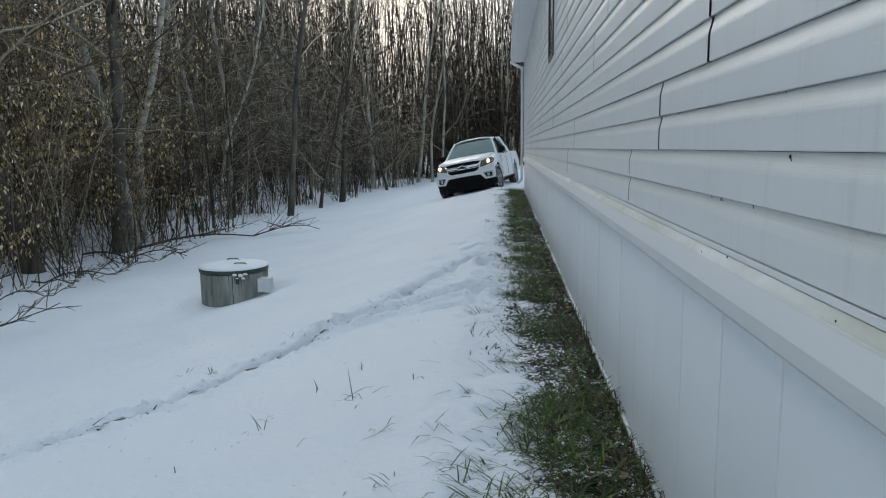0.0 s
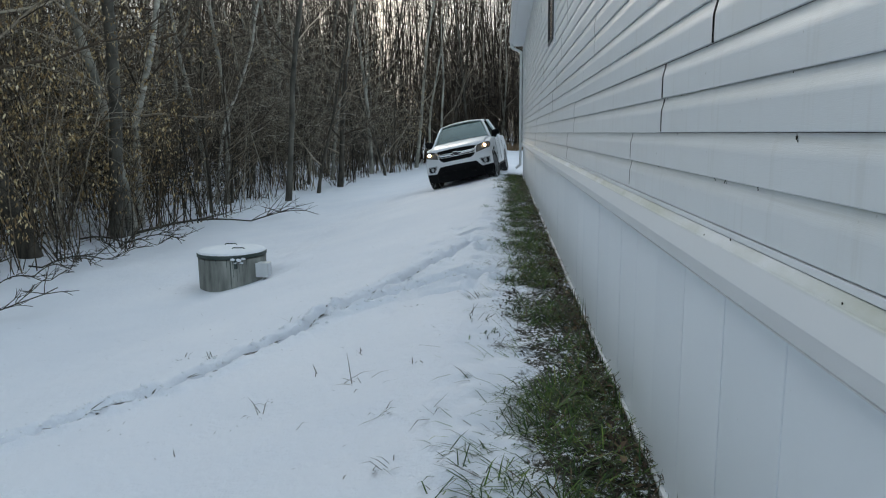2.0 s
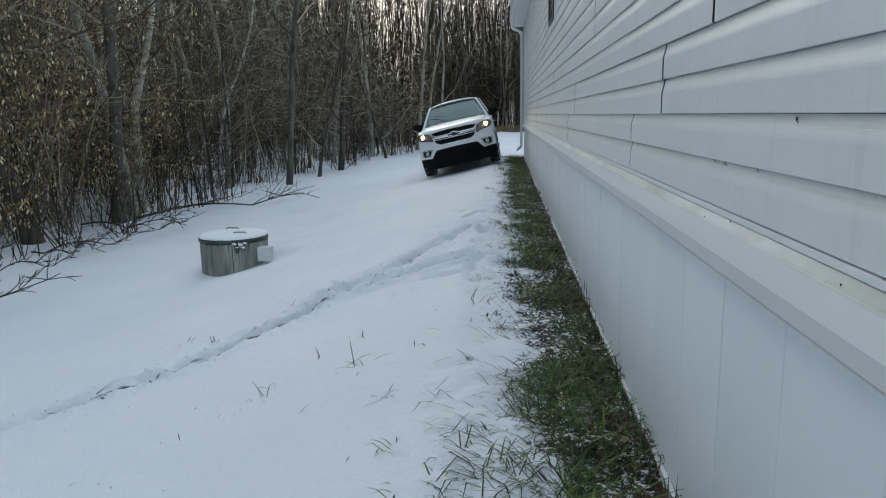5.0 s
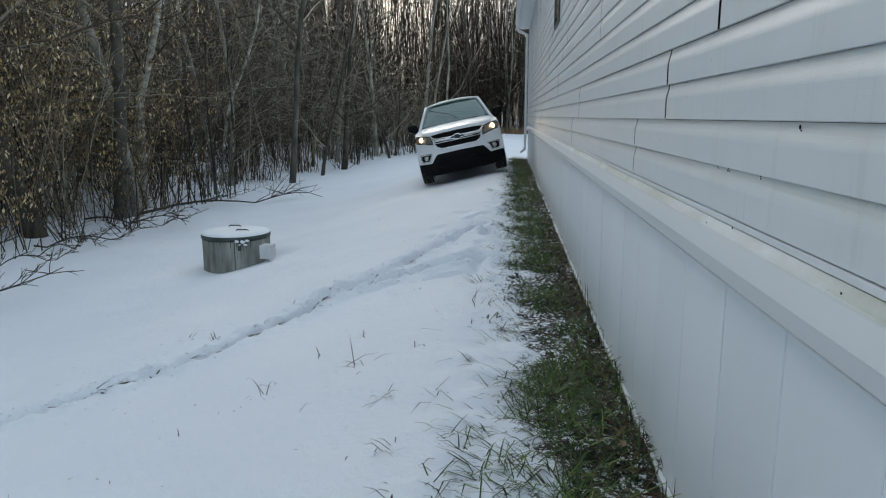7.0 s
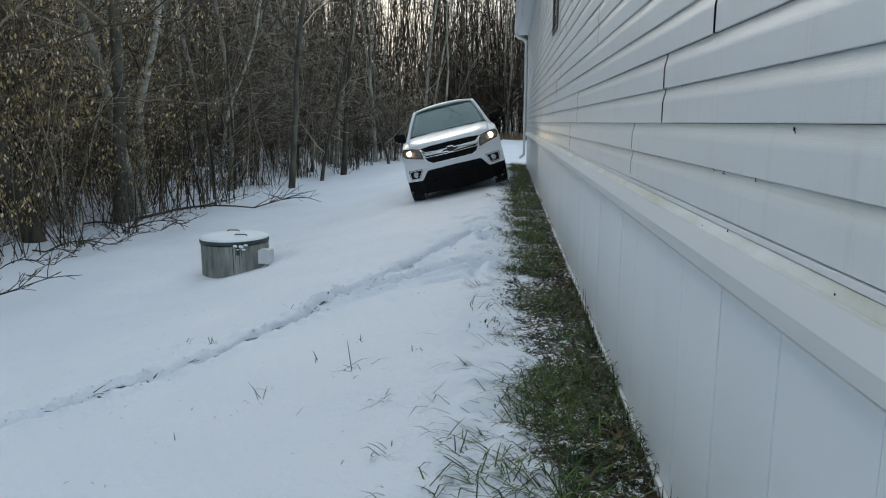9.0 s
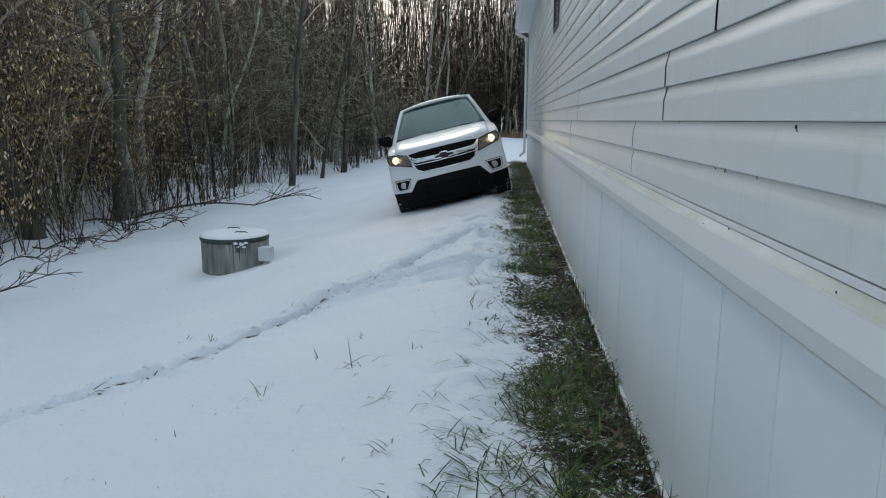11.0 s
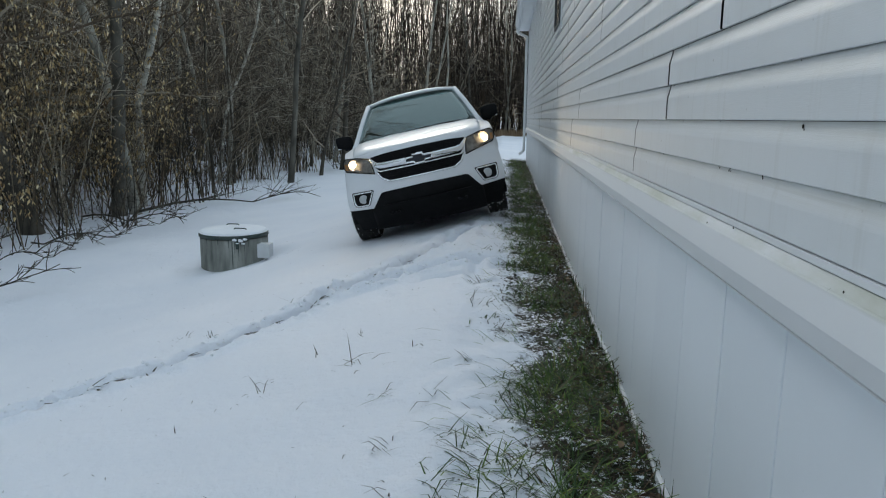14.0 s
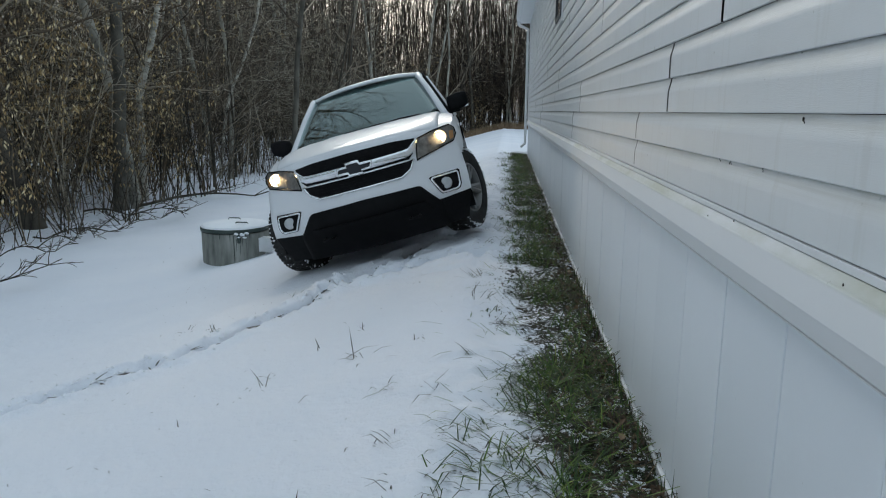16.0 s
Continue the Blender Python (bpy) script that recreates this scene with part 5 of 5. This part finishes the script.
    for k, x, y, turn in ((4, -8.8, 10.7, 0), (3, -10.3, 10.9, 210), (2, -8.5, 11.8, 150), (3, -9.5, 13.0, 15), (2, -8.4, 13.4, 60), (3, -10.2, 12.4, 100), (3, -10.6, 13.3, 20), (3, -11.2, 15.0, 250), (3, -10.0, 16.0, 70), (3, -11.0, 12.0, 160), (4, -11.5, 13.6, 30), (4, -9.2, 14.2, 190), (3, -10.4, 14.2, 330), (1, -8.9, 16.2, 20), (1, -8.6, 17.5, 120), (0, -8.5, 18.6, 240), (1, -8.7, 20.0, 75), (4, -9.1, 17.0, 5)):
        copy_thing(shrubs[k], pose(x, y, base_z(x, y), 0, 0, turn))
    for k, o in enumerate(shrubs):
        o.matrix_basis = pose(-13 - 1.2 * k, 20 + 1.5 * k, base_z(-14, 22))
    # the depth of the wood
    V, F = [], []
    for n in range(2200):
        if n % 10 < 5:
            x, y = -17 - abs(rng.gauss(0, 16)), rng.uniform(-30, 95)
        else:
            x, y = rng.uniform(-32, 16), 52 + abs(rng.gauss(0, 16))
        z = base_z(x, y) - 0.2
        h = rng.uniform(12, 22)
        pts = bent(rng, (x, y, z), (rng.gauss(0, 0.10), rng.gauss(0, 0.10), 1), h, 4, 0.07)
        r = rng.uniform(0.018, 0.075)
        tube_into(V, F, pts, taper(r, 0.02, 5), 4, False)
        for _ in range(20):
            j = rng.choice((0, 0, 1, 1, 2, 3))
            q = pts[j].lerp(pts[j + 1], rng.uniform(0.3, 1) if j == 0 else rng.random())
            a = rng.uniform(0, 6.28)
            tube_into(V, F, bent(rng, q, (math.cos(a), math.sin(a), rng.uniform(0.2, 1.2)), h * rng.uniform(0.06, 0.2), 2, 0.25), [r * 0.35, r * 0.24, 0.010], 3, False)
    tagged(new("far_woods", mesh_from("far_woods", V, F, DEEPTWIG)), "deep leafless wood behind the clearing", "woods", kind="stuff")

    # the belt of thin brush between the trunks
    V, F = [], []
    for n in range(480):
        if n % 5 < 2:
            cx, cy, tall = rng.uniform(-9, 12), 50 + abs(rng.gauss(0, 5)), 2.1
        else:
            cy = rng.uniform(7, 49)
            cx, tall = wood_edge(cy) - 1.6 - 13 * rng.random(), 1.5
        for _ in range(7 if n % 5 < 2 else 3):
            x, y = cx + rng.gauss(0, 0.14), cy + rng.gauss(0, 0.14)
            h = rng.uniform(1.2, 4.6) * tall
            tilt = rng.gauss(0, 0.32)
            a = rng.uniform(0, 6.28)
            pts = bent(rng, (x, y, base_z(x, y) - 0.1), (math.cos(a) * tilt, math.sin(a) * tilt, 1), h, 4, 0.13)
            r = rng.uniform(0.005, 0.015)
            tube_into(V, F, pts, taper(r, 0.005, 5), 3, False)
            for _ in range(14):
                j = rng.choice((1, 2, 2, 3, 3))
                q = pts[j].lerp(pts[j + 1], rng.random())
                w = Vector((rng.gauss(0, 0.9), rng.gauss(0, 0.9), rng.uniform(0.0, 0.9)))
                tube_into(V, F, bent(rng, q, w, h * rng.uniform(0.15, 0.35), 2, 0.3), [0.006, 0.005, 0.0035], 3, False)
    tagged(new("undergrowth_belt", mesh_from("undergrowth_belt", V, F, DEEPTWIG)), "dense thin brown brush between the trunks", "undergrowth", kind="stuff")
    # dead grass along the far edge of the clearing
    V, F = [], []
    for n in range(9000):
        x = rng.uniform(-3.5, 14)
        y = max(wood_edge_far(x), 0) + rng.gauss(0, 1.0)
        a = rng.uniform(0, 6.28)
        o = len(V)
        c, w, h = Vector((x, y, base_z(x, y) - 0.03)), Vector((math.cos(a), math.sin(a), 0)) * 0.02, rng.uniform(0.15, 0.6)
        V += [c - w, c + w, c + Vector((rng.gauss(0, 0.15), rng.gauss(0, 0.15), h))]
        F.append((o, o + 1, o + 2))
    tagged(new("tall_dead_grass", mesh_from("tall_dead_grass", V, F, FARGRASS)), "tall dead straw-brown grass at the wood's edge", "grass", kind="stuff")


def wood_edge_far(x):
    return float(np.interp(x, [-8, -5.2, -1.6, 14], [38, 44, 49, 50]))


build_wood()

# ---- grass along the skirting, stalks in the snow, fallen branches ----
def blade(V, F, rng, p, way, length, width, droop):
    """One bent grass blade."""
    side = Vector((-way.y, way.x, 0))
    side = side.normalized() if side.length > 1e-6 else Vector((1, 0, 0))
    a = Vector(p)
    b = a + way * length * 0.55
    c = b + (way + Vector((0, 0, -droop))) * length * 0.45
    o = len(V)
    V += [a - side * width, a + side * width, b + side * width * 0.8, b - side * width * 0.8, c]
    F += [(o, o + 1, o + 2, o + 3), (o + 3, o + 2, o + 4)]


def build_grass():
    rng = random.Random(8)
    green, straw = ([], []), ([], [])
    clumps = 0
    while clumps < 2700:
        cy = 0.9 + 18.6 * rng.random() ** 2.0
        cx = -abs(rng.gauss(0.16, 0.22)) - 0.02
        if cx < -0.82:
            continue
        thick = 0.8 * noise.noise((cx * 3.2, cy * 2.2, 0.7)) + 0.8 * noise.noise((cx * 8, cy * 7, 2.2))
        if thick < 0.06 - 0.40 * step(3.5, 7.0, cy) - 0.10 * step(3.4, 2.0, cy) + 0.6 * step(-0.38, -0.72, cx) + 0.12 * step(-0.12, -0.02, cx):
            clumps += 0.25
            continue
        clumps += 1
        lean = rng.uniform(0, 2 * math.pi)
        dead = rng.random() < (0.14 if cx < -0.17 else 0.72)
        size = rng.uniform(0.6, 1.4) * (0.75 if dead else 1.0)
        for _ in range(rng.randint(6, 15)):
            V, F = straw if (rng.random() < 0.08) != dead else green
            x, y = min(-0.012, cx + rng.gauss(0, 0.05)), cy + rng.gauss(0, 0.05)
            a = lean + rng.gauss(0, 1.1)
            w = Vector((math.cos(a), math.sin(a), rng.uniform(0.05, 0.75))).normalized()
            blade(V, F, rng, (x, y, ground_z(x, y) - 0.006), w, size * rng.uniform(0.07, 0.24), rng.uniform(0.0013, 0.0029) * (1 + y * 0.06), rng.uniform(0.3, 1.2))
    # single long blades that lie over the ragged edge of the snow
    for _ in range(520):
        y = 1.3 + 6.5 * rng.random() ** 1.7
        x = -0.42 - abs(rng.gauss(0, 0.17))
        if noise.noise((x * 4.0, y * 3.0, 5.5)) < -0.05:
            continue
        V, F = green if rng.random() < 0.85 else straw
        a = rng.gauss(math.pi * 0.95, 0.9)
        w = Vector((math.cos(a), math.sin(a), rng.uniform(0.02, 0.5))).normalized()
        blade(V, F, rng, (x, y, ground_z(x, y) + 0.003), w, rng.uniform(0.06, 0.22), rng.uniform(0.0012, 0.0022), rng.uniform(0.1, 0.8))
    tagged(new("grass_strip", mesh_from("grass_strip", *green, GRASS)), "matted green grass along the skirting", "grass", kind="stuff")
    tagged(new("dead_grass_strip", mesh_from("dead_grass_strip", *straw, STRAW)), "dead brown grass along the skirting", "grass", kind="stuff")
    # tufts that poke through the snow: x, y, blades, length, share of green
    tufts = [(-1.78, 3.06, 6, 0.16, 0), (-1.72, 3.13, 3, 0.1, 0), (-1.28, 3.15, 7, 0.2, 0), (-1.05, 2.68, 10, 0.11, 0.3), (-0.83, 2.59, 6, 0.13, 0.4), (-0.95, 2.11, 8, 0.14, 0.1),
             (-0.72, 2.21, 11, 0.13, 0.8), (-0.59, 2.29, 27, 0.12, 1.0), (-1.1, 2.14, 3, 0.11, 0), (-0.55, 2.86, 22, 0.13, 0.9), (-0.66, 2.06, 7, 0.16, 0.5), (-0.76, 1.85, 9, 0.15, 0.3),
             (-0.91, 1.78, 4, 0.14, 0), (-0.58, 1.79, 13, 0.14, 0.8), (-0.69, 1.63, 6, 0.15, 0.5), (-0.62, 3.59, 12, 0.13, 0.4), (-0.7, 4.07, 10, 0.16, 0.1), (-1.38, 3.71, 4, 0.09, 0),
             (-0.95, 3.29, 3, 0.1, 0), (-2.24, 5.12, 6, 0.12, 0.1), (-2.63, 4.48, 8, 0.1, 0), (-2.96, 4.67, 5, 0.1, 0), (-1.19, 4.67, 6, 0.09, 0), (-0.72, 4.76, 12, 0.11, 0.2),
             (-1.43, 2.65, 2, 0.1, 0), (-2.01, 2.65, 2, 0.08, 0), (-1.15, 1.74, 2, 0.09, 0), (-0.52, 1.55, 15, 0.13, 0.7), (-0.42, 2.04, 20, 0.12, 0.9), (-0.72, 3.02, 6, 0.12, 0.3),
             (-1.55, 3.43, 3, 0.07, 0)]
    for x, y, n, ln, share in tufts:
        V, F, idx = [Vector((0, 0, -0.03))], [], []
        for _ in range(int(n * 1.3)):
            a = rng.uniform(0, 2 * math.pi)
            w = Vector((math.cos(a), math.sin(a), rng.uniform(0.08, 0.95))).normalized()
            s = 0.035 if n < 20 else 0.06
            before = len(F)
            blade(V, F, rng, (rng.gauss(0, s), rng.gauss(0, s), -0.012), w, ln * rng.uniform(0.55, 1.2), rng.uniform(0.0016, 0.0032), rng.uniform(0.0, 0.9))
            F.append((0, len(V) - 5, len(V) - 4))
            idx += [0 if rng.random() < share else 1] * (len(F) - before)
        t = new("grass_tuft", mesh_from("grass_tuft", V, F, [GRASS, STALK], False, idx))
        t.location = (x, y, ground_z(x, y))
        tagged(t, "green grass tuft poking through snow" if share > 0.5 else "dry dark grass stalks poking through snow", "grass tuft", "tufts in the snow")
    # bent stalks and bared grass in the trodden track
    V, F = [], []
    for k in range(900):
        i, mid = rng.choice(((3, 0.05), (3, 0.15), (4, 0.35), (1, 0.5), (1, 0.9), (3, 0.55), (6, 0.4), (0, 0.6), (2, 0.4), (3, 0.85), (5, 0.2)))
        (ax, ay), (bx, by) = TRACK[i], TRACK[i + 1]
        u = mid + rng.gauss(0, 0.10)
        x, y = ax + (bx - ax) * u + rng.gauss(0.04, 0.035), ay + (by - ay) * u + rng.gauss(-0.04, 0.035)
        w = Vector((bx - ax + rng.gauss(0, 0.2), by - ay + rng.gauss(0, 0.2), rng.uniform(0, 0.12))).normalized()
        blade(V, F, rng, (x, y, ground_z(x, y) + 0.006), w, rng.uniform(0.06, 0.16), 0.006, 0.1)
    tagged(new("trodden_stalks", mesh_from("trodden_stalks", V, F, STALK)), "flattened dark stalks in the footprint track", "grass", kind="stuff")
    # bare earth showing at the bottom of the deepest prints
    V, F = [], []
    for cx, cy, ln, n in ((-3.24, 3.58, 0.09, 70), (-3.05, 3.70, 0.07, 50), (-2.73, 3.91, 0.12, 110), (-2.50, 4.17, 0.10, 70), (-2.40, 4.30, 0.05, 30), (-2.03, 4.84, 0.07, 60), (-3.46, 3.45, 0.08, 50)):
        for _ in range(n):
            u, v = rng.gauss(0, ln), rng.gauss(0, 0.016)
            x, y = cx + 0.72 * u + 0.69 * v, cy + 0.69 * u - 0.72 * v
            c, k = Vector((x, y, ground_z(x, y))), rng.uniform(0.004, 0.012)
            o = len(V)
            for d in ((1, 0.9, 0), (-1, -0.9, 0), (-0.5, 0.5, 0), (0.5, -0.5, 0), (0, 0, 0.6), (0, 0, -0.6)):
                V.append(c + Vector(d) * k * rng.uniform(0.7, 1.6))
            F += [tuple(o + i for i in f) for f in ((0, 2, 4), (2, 1, 4), (1, 3, 4), (3, 0, 4), (2, 0, 5), (1, 2, 5), (3, 1, 5), (0, 3, 5))]
    tagged(new("bared_earth", mesh_from("bared_earth", V, F, EARTH)), "dark earth and stalks bared in the footprints", "earth", kind="stuff")
    # snow crumbs kicked out beside the footprints
    V, F = [], []
    for k in range(900):
        path = TRACK if k % 3 else TRACK_2
        i = rng.randint(0, len(path) - 2)
        (ax, ay), (bx, by) = path[i], path[i + 1]
        u = rng.random()
        x, y = ax + (bx - ax) * u + rng.gauss(0, 0.11), ay + (by - ay) * u + rng.gauss(0, 0.11)
        c, s = Vector((x, y, ground_z(x, y))), rng.uniform(0.005, 0.02)
        o = len(V)
        for d in ((1, 0, 0), (-1, 0, 0), (0, 1, 0), (0, -1, 0), (0, 0, 0.7), (0, 0, -0.7)):
            V.append(c + Vector(d) * s * rng.uniform(0.6, 1.4))
        F += [tuple(o + i for i in f) for f in ((0, 2, 4), (2, 1, 4), (1, 3, 4), (3, 0, 4), (2, 0, 5), (1, 2, 5), (3, 1, 5), (0, 3, 5))]
    tagged(new("snow_crumbs", mesh_from("snow_crumbs", V, F, SNOWCAP)), "loose snow crumbs beside the footprints", "snow", kind="stuff")
    # leaf bits and seeds blown over the snow
    V, F = [], []
    for k in range(420):
        x, y = -0.7 - 5.5 * rng.random(), 1.6 + 9 * rng.random()
        w = Vector((rng.gauss(0, 1), rng.gauss(0, 1), rng.uniform(0, 0.3))).normalized()
        blade(V, F, rng, (x, y, ground_z(x, y) + 0.003), w, rng.uniform(0.012, 0.04), rng.uniform(0.0008, 0.0016), 0.3)
    tagged(new("leaf_bits", mesh_from("leaf_bits", V, F, STALK)), "dark leaf bits scattered on snow", "litter", kind="stuff")
    # tall blades against the skirting
    for k in range(24):
        y = 1.7 + 0.14 * k + rng.uniform(-0.06, 0.06)
        V, F = [Vector((0, 0, -0.03))], []
        for _ in range(rng.randint(1, 4)):
            w = Vector((rng.gauss(-0.05, 0.12), rng.gauss(0, 0.3), 1)).normalized()
            blade(V, F, rng, (rng.gauss(0, 0.008), rng.gauss(0, 0.03), -0.01), w, rng.uniform(0.07, 0.20), 0.0024, rng.uniform(0.0, 0.8))
            F.append((0, len(V) - 5, len(V) - 4))
        t = new("grass_tuft", mesh_from("grass_tuft", V, F, GRASS if rng.random() < 0.7 else STALK))
        x = -0.04
        t.location = (x, y, ground_z(x, y))
        tagged(t, "tall grass blades standing against the skirting", "grass tuft", "blades by the skirting")
    # dead leaves blown against the foot of the skirting
    V, F = [], []
    for k in range(420):
        y = 1.2 + 7.0 * rng.random() ** 1.8
        x = -0.03 - abs(rng.gauss(0, 0.085))
        c = Vector((x, y, ground_z(x, y) + rng.uniform(0.004, 0.03)))
        a = rng.uniform(0, 6.28)
        u = Vector((math.cos(a), math.sin(a), rng.gauss(0, 0.35))).normalized() * rng.uniform(0.010, 0.024)
        v = Vector((-math.sin(a), math.cos(a), rng.gauss(0, 0.5))).normalized() * rng.uniform(0.006, 0.014)
        up = Vector((0, 0, rng.uniform(0.002, 0.010)))
        o = len(V)
        V += [c - u, c - u * 0.3 - v + up, c + u * 0.5 - v * 0.8 + up, c + u, c + u * 0.4 + v + up, c - u * 0.4 + v * 0.9 + up]
        F += [(o, o + 1, o + 2, o + 3), (o, o + 3, o + 4, o + 5)]
    tagged(new("leaf_litter", mesh_from("leaf_litter", V, F, LITTER)), "curled dead brown leaves against the skirting", "leaves", kind="stuff")
    # clods of dark earth in the trampled hollow
    V, F = [], []
    for k in range(520):
        if k % 3:
            x, y = -min(0.5, abs(rng.gauss(0.05, 0.12))) - 0.02, 1.0 + 10 * rng.random() ** 1.6
        else:
            x, y = rng.gauss(-0.50, 0.05), rng.gauss(4.7, 0.35)
        c, s = Vector((x, y, ground_z(x, y))), rng.uniform(0.003, 0.011)
        o = len(V)
        for d in ((1, 0, 0), (-1, 0, 0), (0, 1, 0), (0, -1, 0), (0, 0, 0.6), (0, 0, -0.6)):
            V.append(c + Vector(d) * s * rng.uniform(0.6, 1.5))
        F += [tuple(o + i for i in f) for f in ((0, 2, 4), (2, 1, 4), (1, 3, 4), (3, 0, 4), (2, 0, 5), (1, 2, 5), (3, 1, 5), (0, 3, 5))]
    tagged(new("earth_clods", mesh_from("earth_clods", V, F, EARTH)), "small clods of dark earth and leaf litter", "earth", kind="stuff")


def fallen(name, start, way, length, r0, seed, label, arms=9, sag=0.0, hug=False):
    rng = random.Random(seed)
    V, F = [], []
    main = bent(rng, (0, 0, 0), way, length, 10, 0.15, sag)
    if hug:
        for k, p in enumerate(main):
            x, y = start[0] + p.x, start[1] + p.y
            p.z = base_z(x, y) + 0.05 + 0.16 * abs(math.sin(k * 0.55 + seed)) - start[2]
    tube_into(V, F, main, taper(r0, 0.006, 11), 6)
    for _ in range(arms):
        j = rng.randint(2, 9)
        w = (main[j + 1] - main[j]).normalized() + Vector((rng.gauss(0, 0.6), rng.gauss(0, 0.6), rng.uniform(-0.1, 0.7)))
        tp = bent(rng, main[j], w, length * rng.uniform(0.1, 0.32), 4, 0.15)
        tube_into(V, F, tp, taper(r0 * 0.45, 0.004, 5), 4, False)
        for _ in range(2):
            tube_into(V, F, bent(rng, tp[2], w + Vector((rng.gauss(0, 0.5), rng.gauss(0, 0.5), 0.2)), length * 0.08, 3, 0.2), [0.006, 0.005, 0.004, 0.003], 3, False)
    ob = new(name, mesh_from(name, V, F, BARK_DARK, True))
    ob.location = start
    tagged(ob, label, "branch")


STALK = simple("dark_dry_stalks", (0.012, 0.011, 0.009), (0.06, 0.05, 0.034), 8.0, 0.85, 0, 0.0)
build_grass()
fallen("fallen_branch", (-9.0, 15.0, base_z(-9, 15) + 0.12), (0.42, 0.9, 0), 5.2, 0.035, 3, "long dark branch lying at the wood's edge", 14, 0.0, True)
fallen("fallen_branch", (-9.3, 13.4, base_z(-9.3, 13.4) + 0.1), (0.9, 0.3, 0), 2.2, 0.02, 4, "dark twiggy branch lying on snow", 12, 0.0, True)
fallen("fallen_branch", (-8.6, 10.8, base_z(-8.6, 10.8) + 0.1), (0.8, 0.5, 0), 2.0, 0.016, 9, "dark twiggy branch lying on snow", 12, 0.0, True)
fallen("fallen_branch", (-7.6, 7.3, base_z(-7.6, 7.3) + 0.04), (0.85, 0.35, 0.24), 1.7, 0.015, 6, "bare twiggy branch resting on snow", 16, 0.02)
fallen("fallen_branch", (-7.5, 7.5, base_z(-7.5, 7.5) + 0.04), (0.6, 0.3, 0.55), 1.2, 0.010, 12, "thin upright twiggy branch stuck in snow", 10, 0.03)
for x, y, way, seed in ((-8.4, 9.3, (0.8, 0.2, 0), 21), (-8.1, 10.2, (0.5, 0.8, 0), 22), (-8.7, 11.6, (0.9, -0.1, 0), 23), (-8.5, 12.9, (0.7, 0.7, 0), 24), (-8.3, 14.2, (0.3, 0.9, 0), 25)):
    fallen("fallen_branch", (x, y, base_z(x, y) + 0.06), way, 1.3, 0.010, seed, "thin dark twigs lying on snow", 14, 0.0, True)


# ---- what moves: the pickup creeps towards the camera along the bank ----
# seconds, x, y, z of the point between the axles, yaw, pitch, roll in degrees
DRIVE = [
    (0, -1.244, 22.704, -0.202, -9.28, 0.64, -9.93),
    (0.5, -1.293, 22.045, -0.185, -8.25, 0.36, -10.09),
    (1, -1.340, 21.437, -0.179, -7.32, 0.31, -10.34),
    (1.5, -1.379, 20.944, -0.183, -6.09, 0.42, -10.51),
    (2, -1.414, 20.540, -0.169, -4.67, 0.29, -11.08),
    (2.5, -1.447, 20.208, -0.160, -3.82, 0.18, -11.79),
    (3, -1.469, 19.901, -0.151, -3.20, 0.06, -12.19),
    (3.5, -1.485, 19.559, -0.139, -2.74, -0.12, -12.37),
    (4, -1.499, 19.196, -0.125, -2.04, -0.34, -12.56),
    (6.5, -1.554, 17.016, -0.116, 3.23, -1.72, -11.61),
    (7, -1.541, 16.528, -0.108, 3.42, -1.31, -12.10),
    (7.5, -1.529, 16.065, -0.096, 3.63, -0.94, -12.51),
    (8, -1.519, 15.569, -0.098, 3.73, -0.35, -12.91),
    (8.5, -1.508, 15.061, -0.100, 4.01, 0.23, -13.20),
    (9, -1.507, 14.651, -0.091, 4.06, 0.67, -13.55),
    (11.5, -1.473, 12.170, -0.129, 5.11, 0.98, -13.90),
    (12, -1.487, 11.633, -0.131, 5.48, 0.41, -13.65),
    (12.5, -1.488, 11.186, -0.132, 5.54, -0.17, -13.17),
    (13, -1.501, 10.778, -0.128, 5.52, -0.79, -13.18),
    (13.5, -1.519, 10.321, -0.140, 5.29, -1.18, -13.28),
    (14, -1.536, 9.824, -0.152, 5.41, -1.38, -12.94),
    (14.5, -1.549, 9.374, -0.155, 5.63, -1.28, -12.82),
    (15, -1.584, 8.968, -0.136, 5.50, -1.42, -13.80),
    (15.5, -1.646, 8.511, -0.137, 5.26, -1.24, -14.81),
    (16, -1.748, 8.024, -0.157, 3.65, -0.68, -15.24),
]


def pickup_pose(x, y, z, yaw, pitch, roll):
    return Matrix.Translation((x, y, z)) @ Matrix.Rotation(radians(yaw), 4, "Z") @ Matrix.Rotation(radians(pitch), 4, "X") @ Matrix.Rotation(radians(roll), 4, "Y")


def motions():
    ts = [r[0] for r in DRIVE]
    walk(PICKUP, [(r[0], pickup_pose(*r[1:])) for r in DRIVE])
    # the wheels roll with the way gone
    for ob, steer, home in WHEELS:
        rows = []
        t = 0.0
        while t <= 16.0001:
            gone = DRIVE[0][2] - float(np.interp(t, ts, [r[2] for r in DRIVE]))
            turn = float(np.interp(t, [0, 2, 4, 7, 12, 14.5, 15.5, 16], [-6, -5, -3, 0, 0, -5, -16, -22])) if steer else 0.0
            rows.append((t, Matrix.Translation(home) @ Matrix.Rotation(radians(turn), 4, "Z") @ Matrix.Rotation(gone / 0.382, 4, "X")))
            t += 0.25
        walk(ob, rows)


motions()
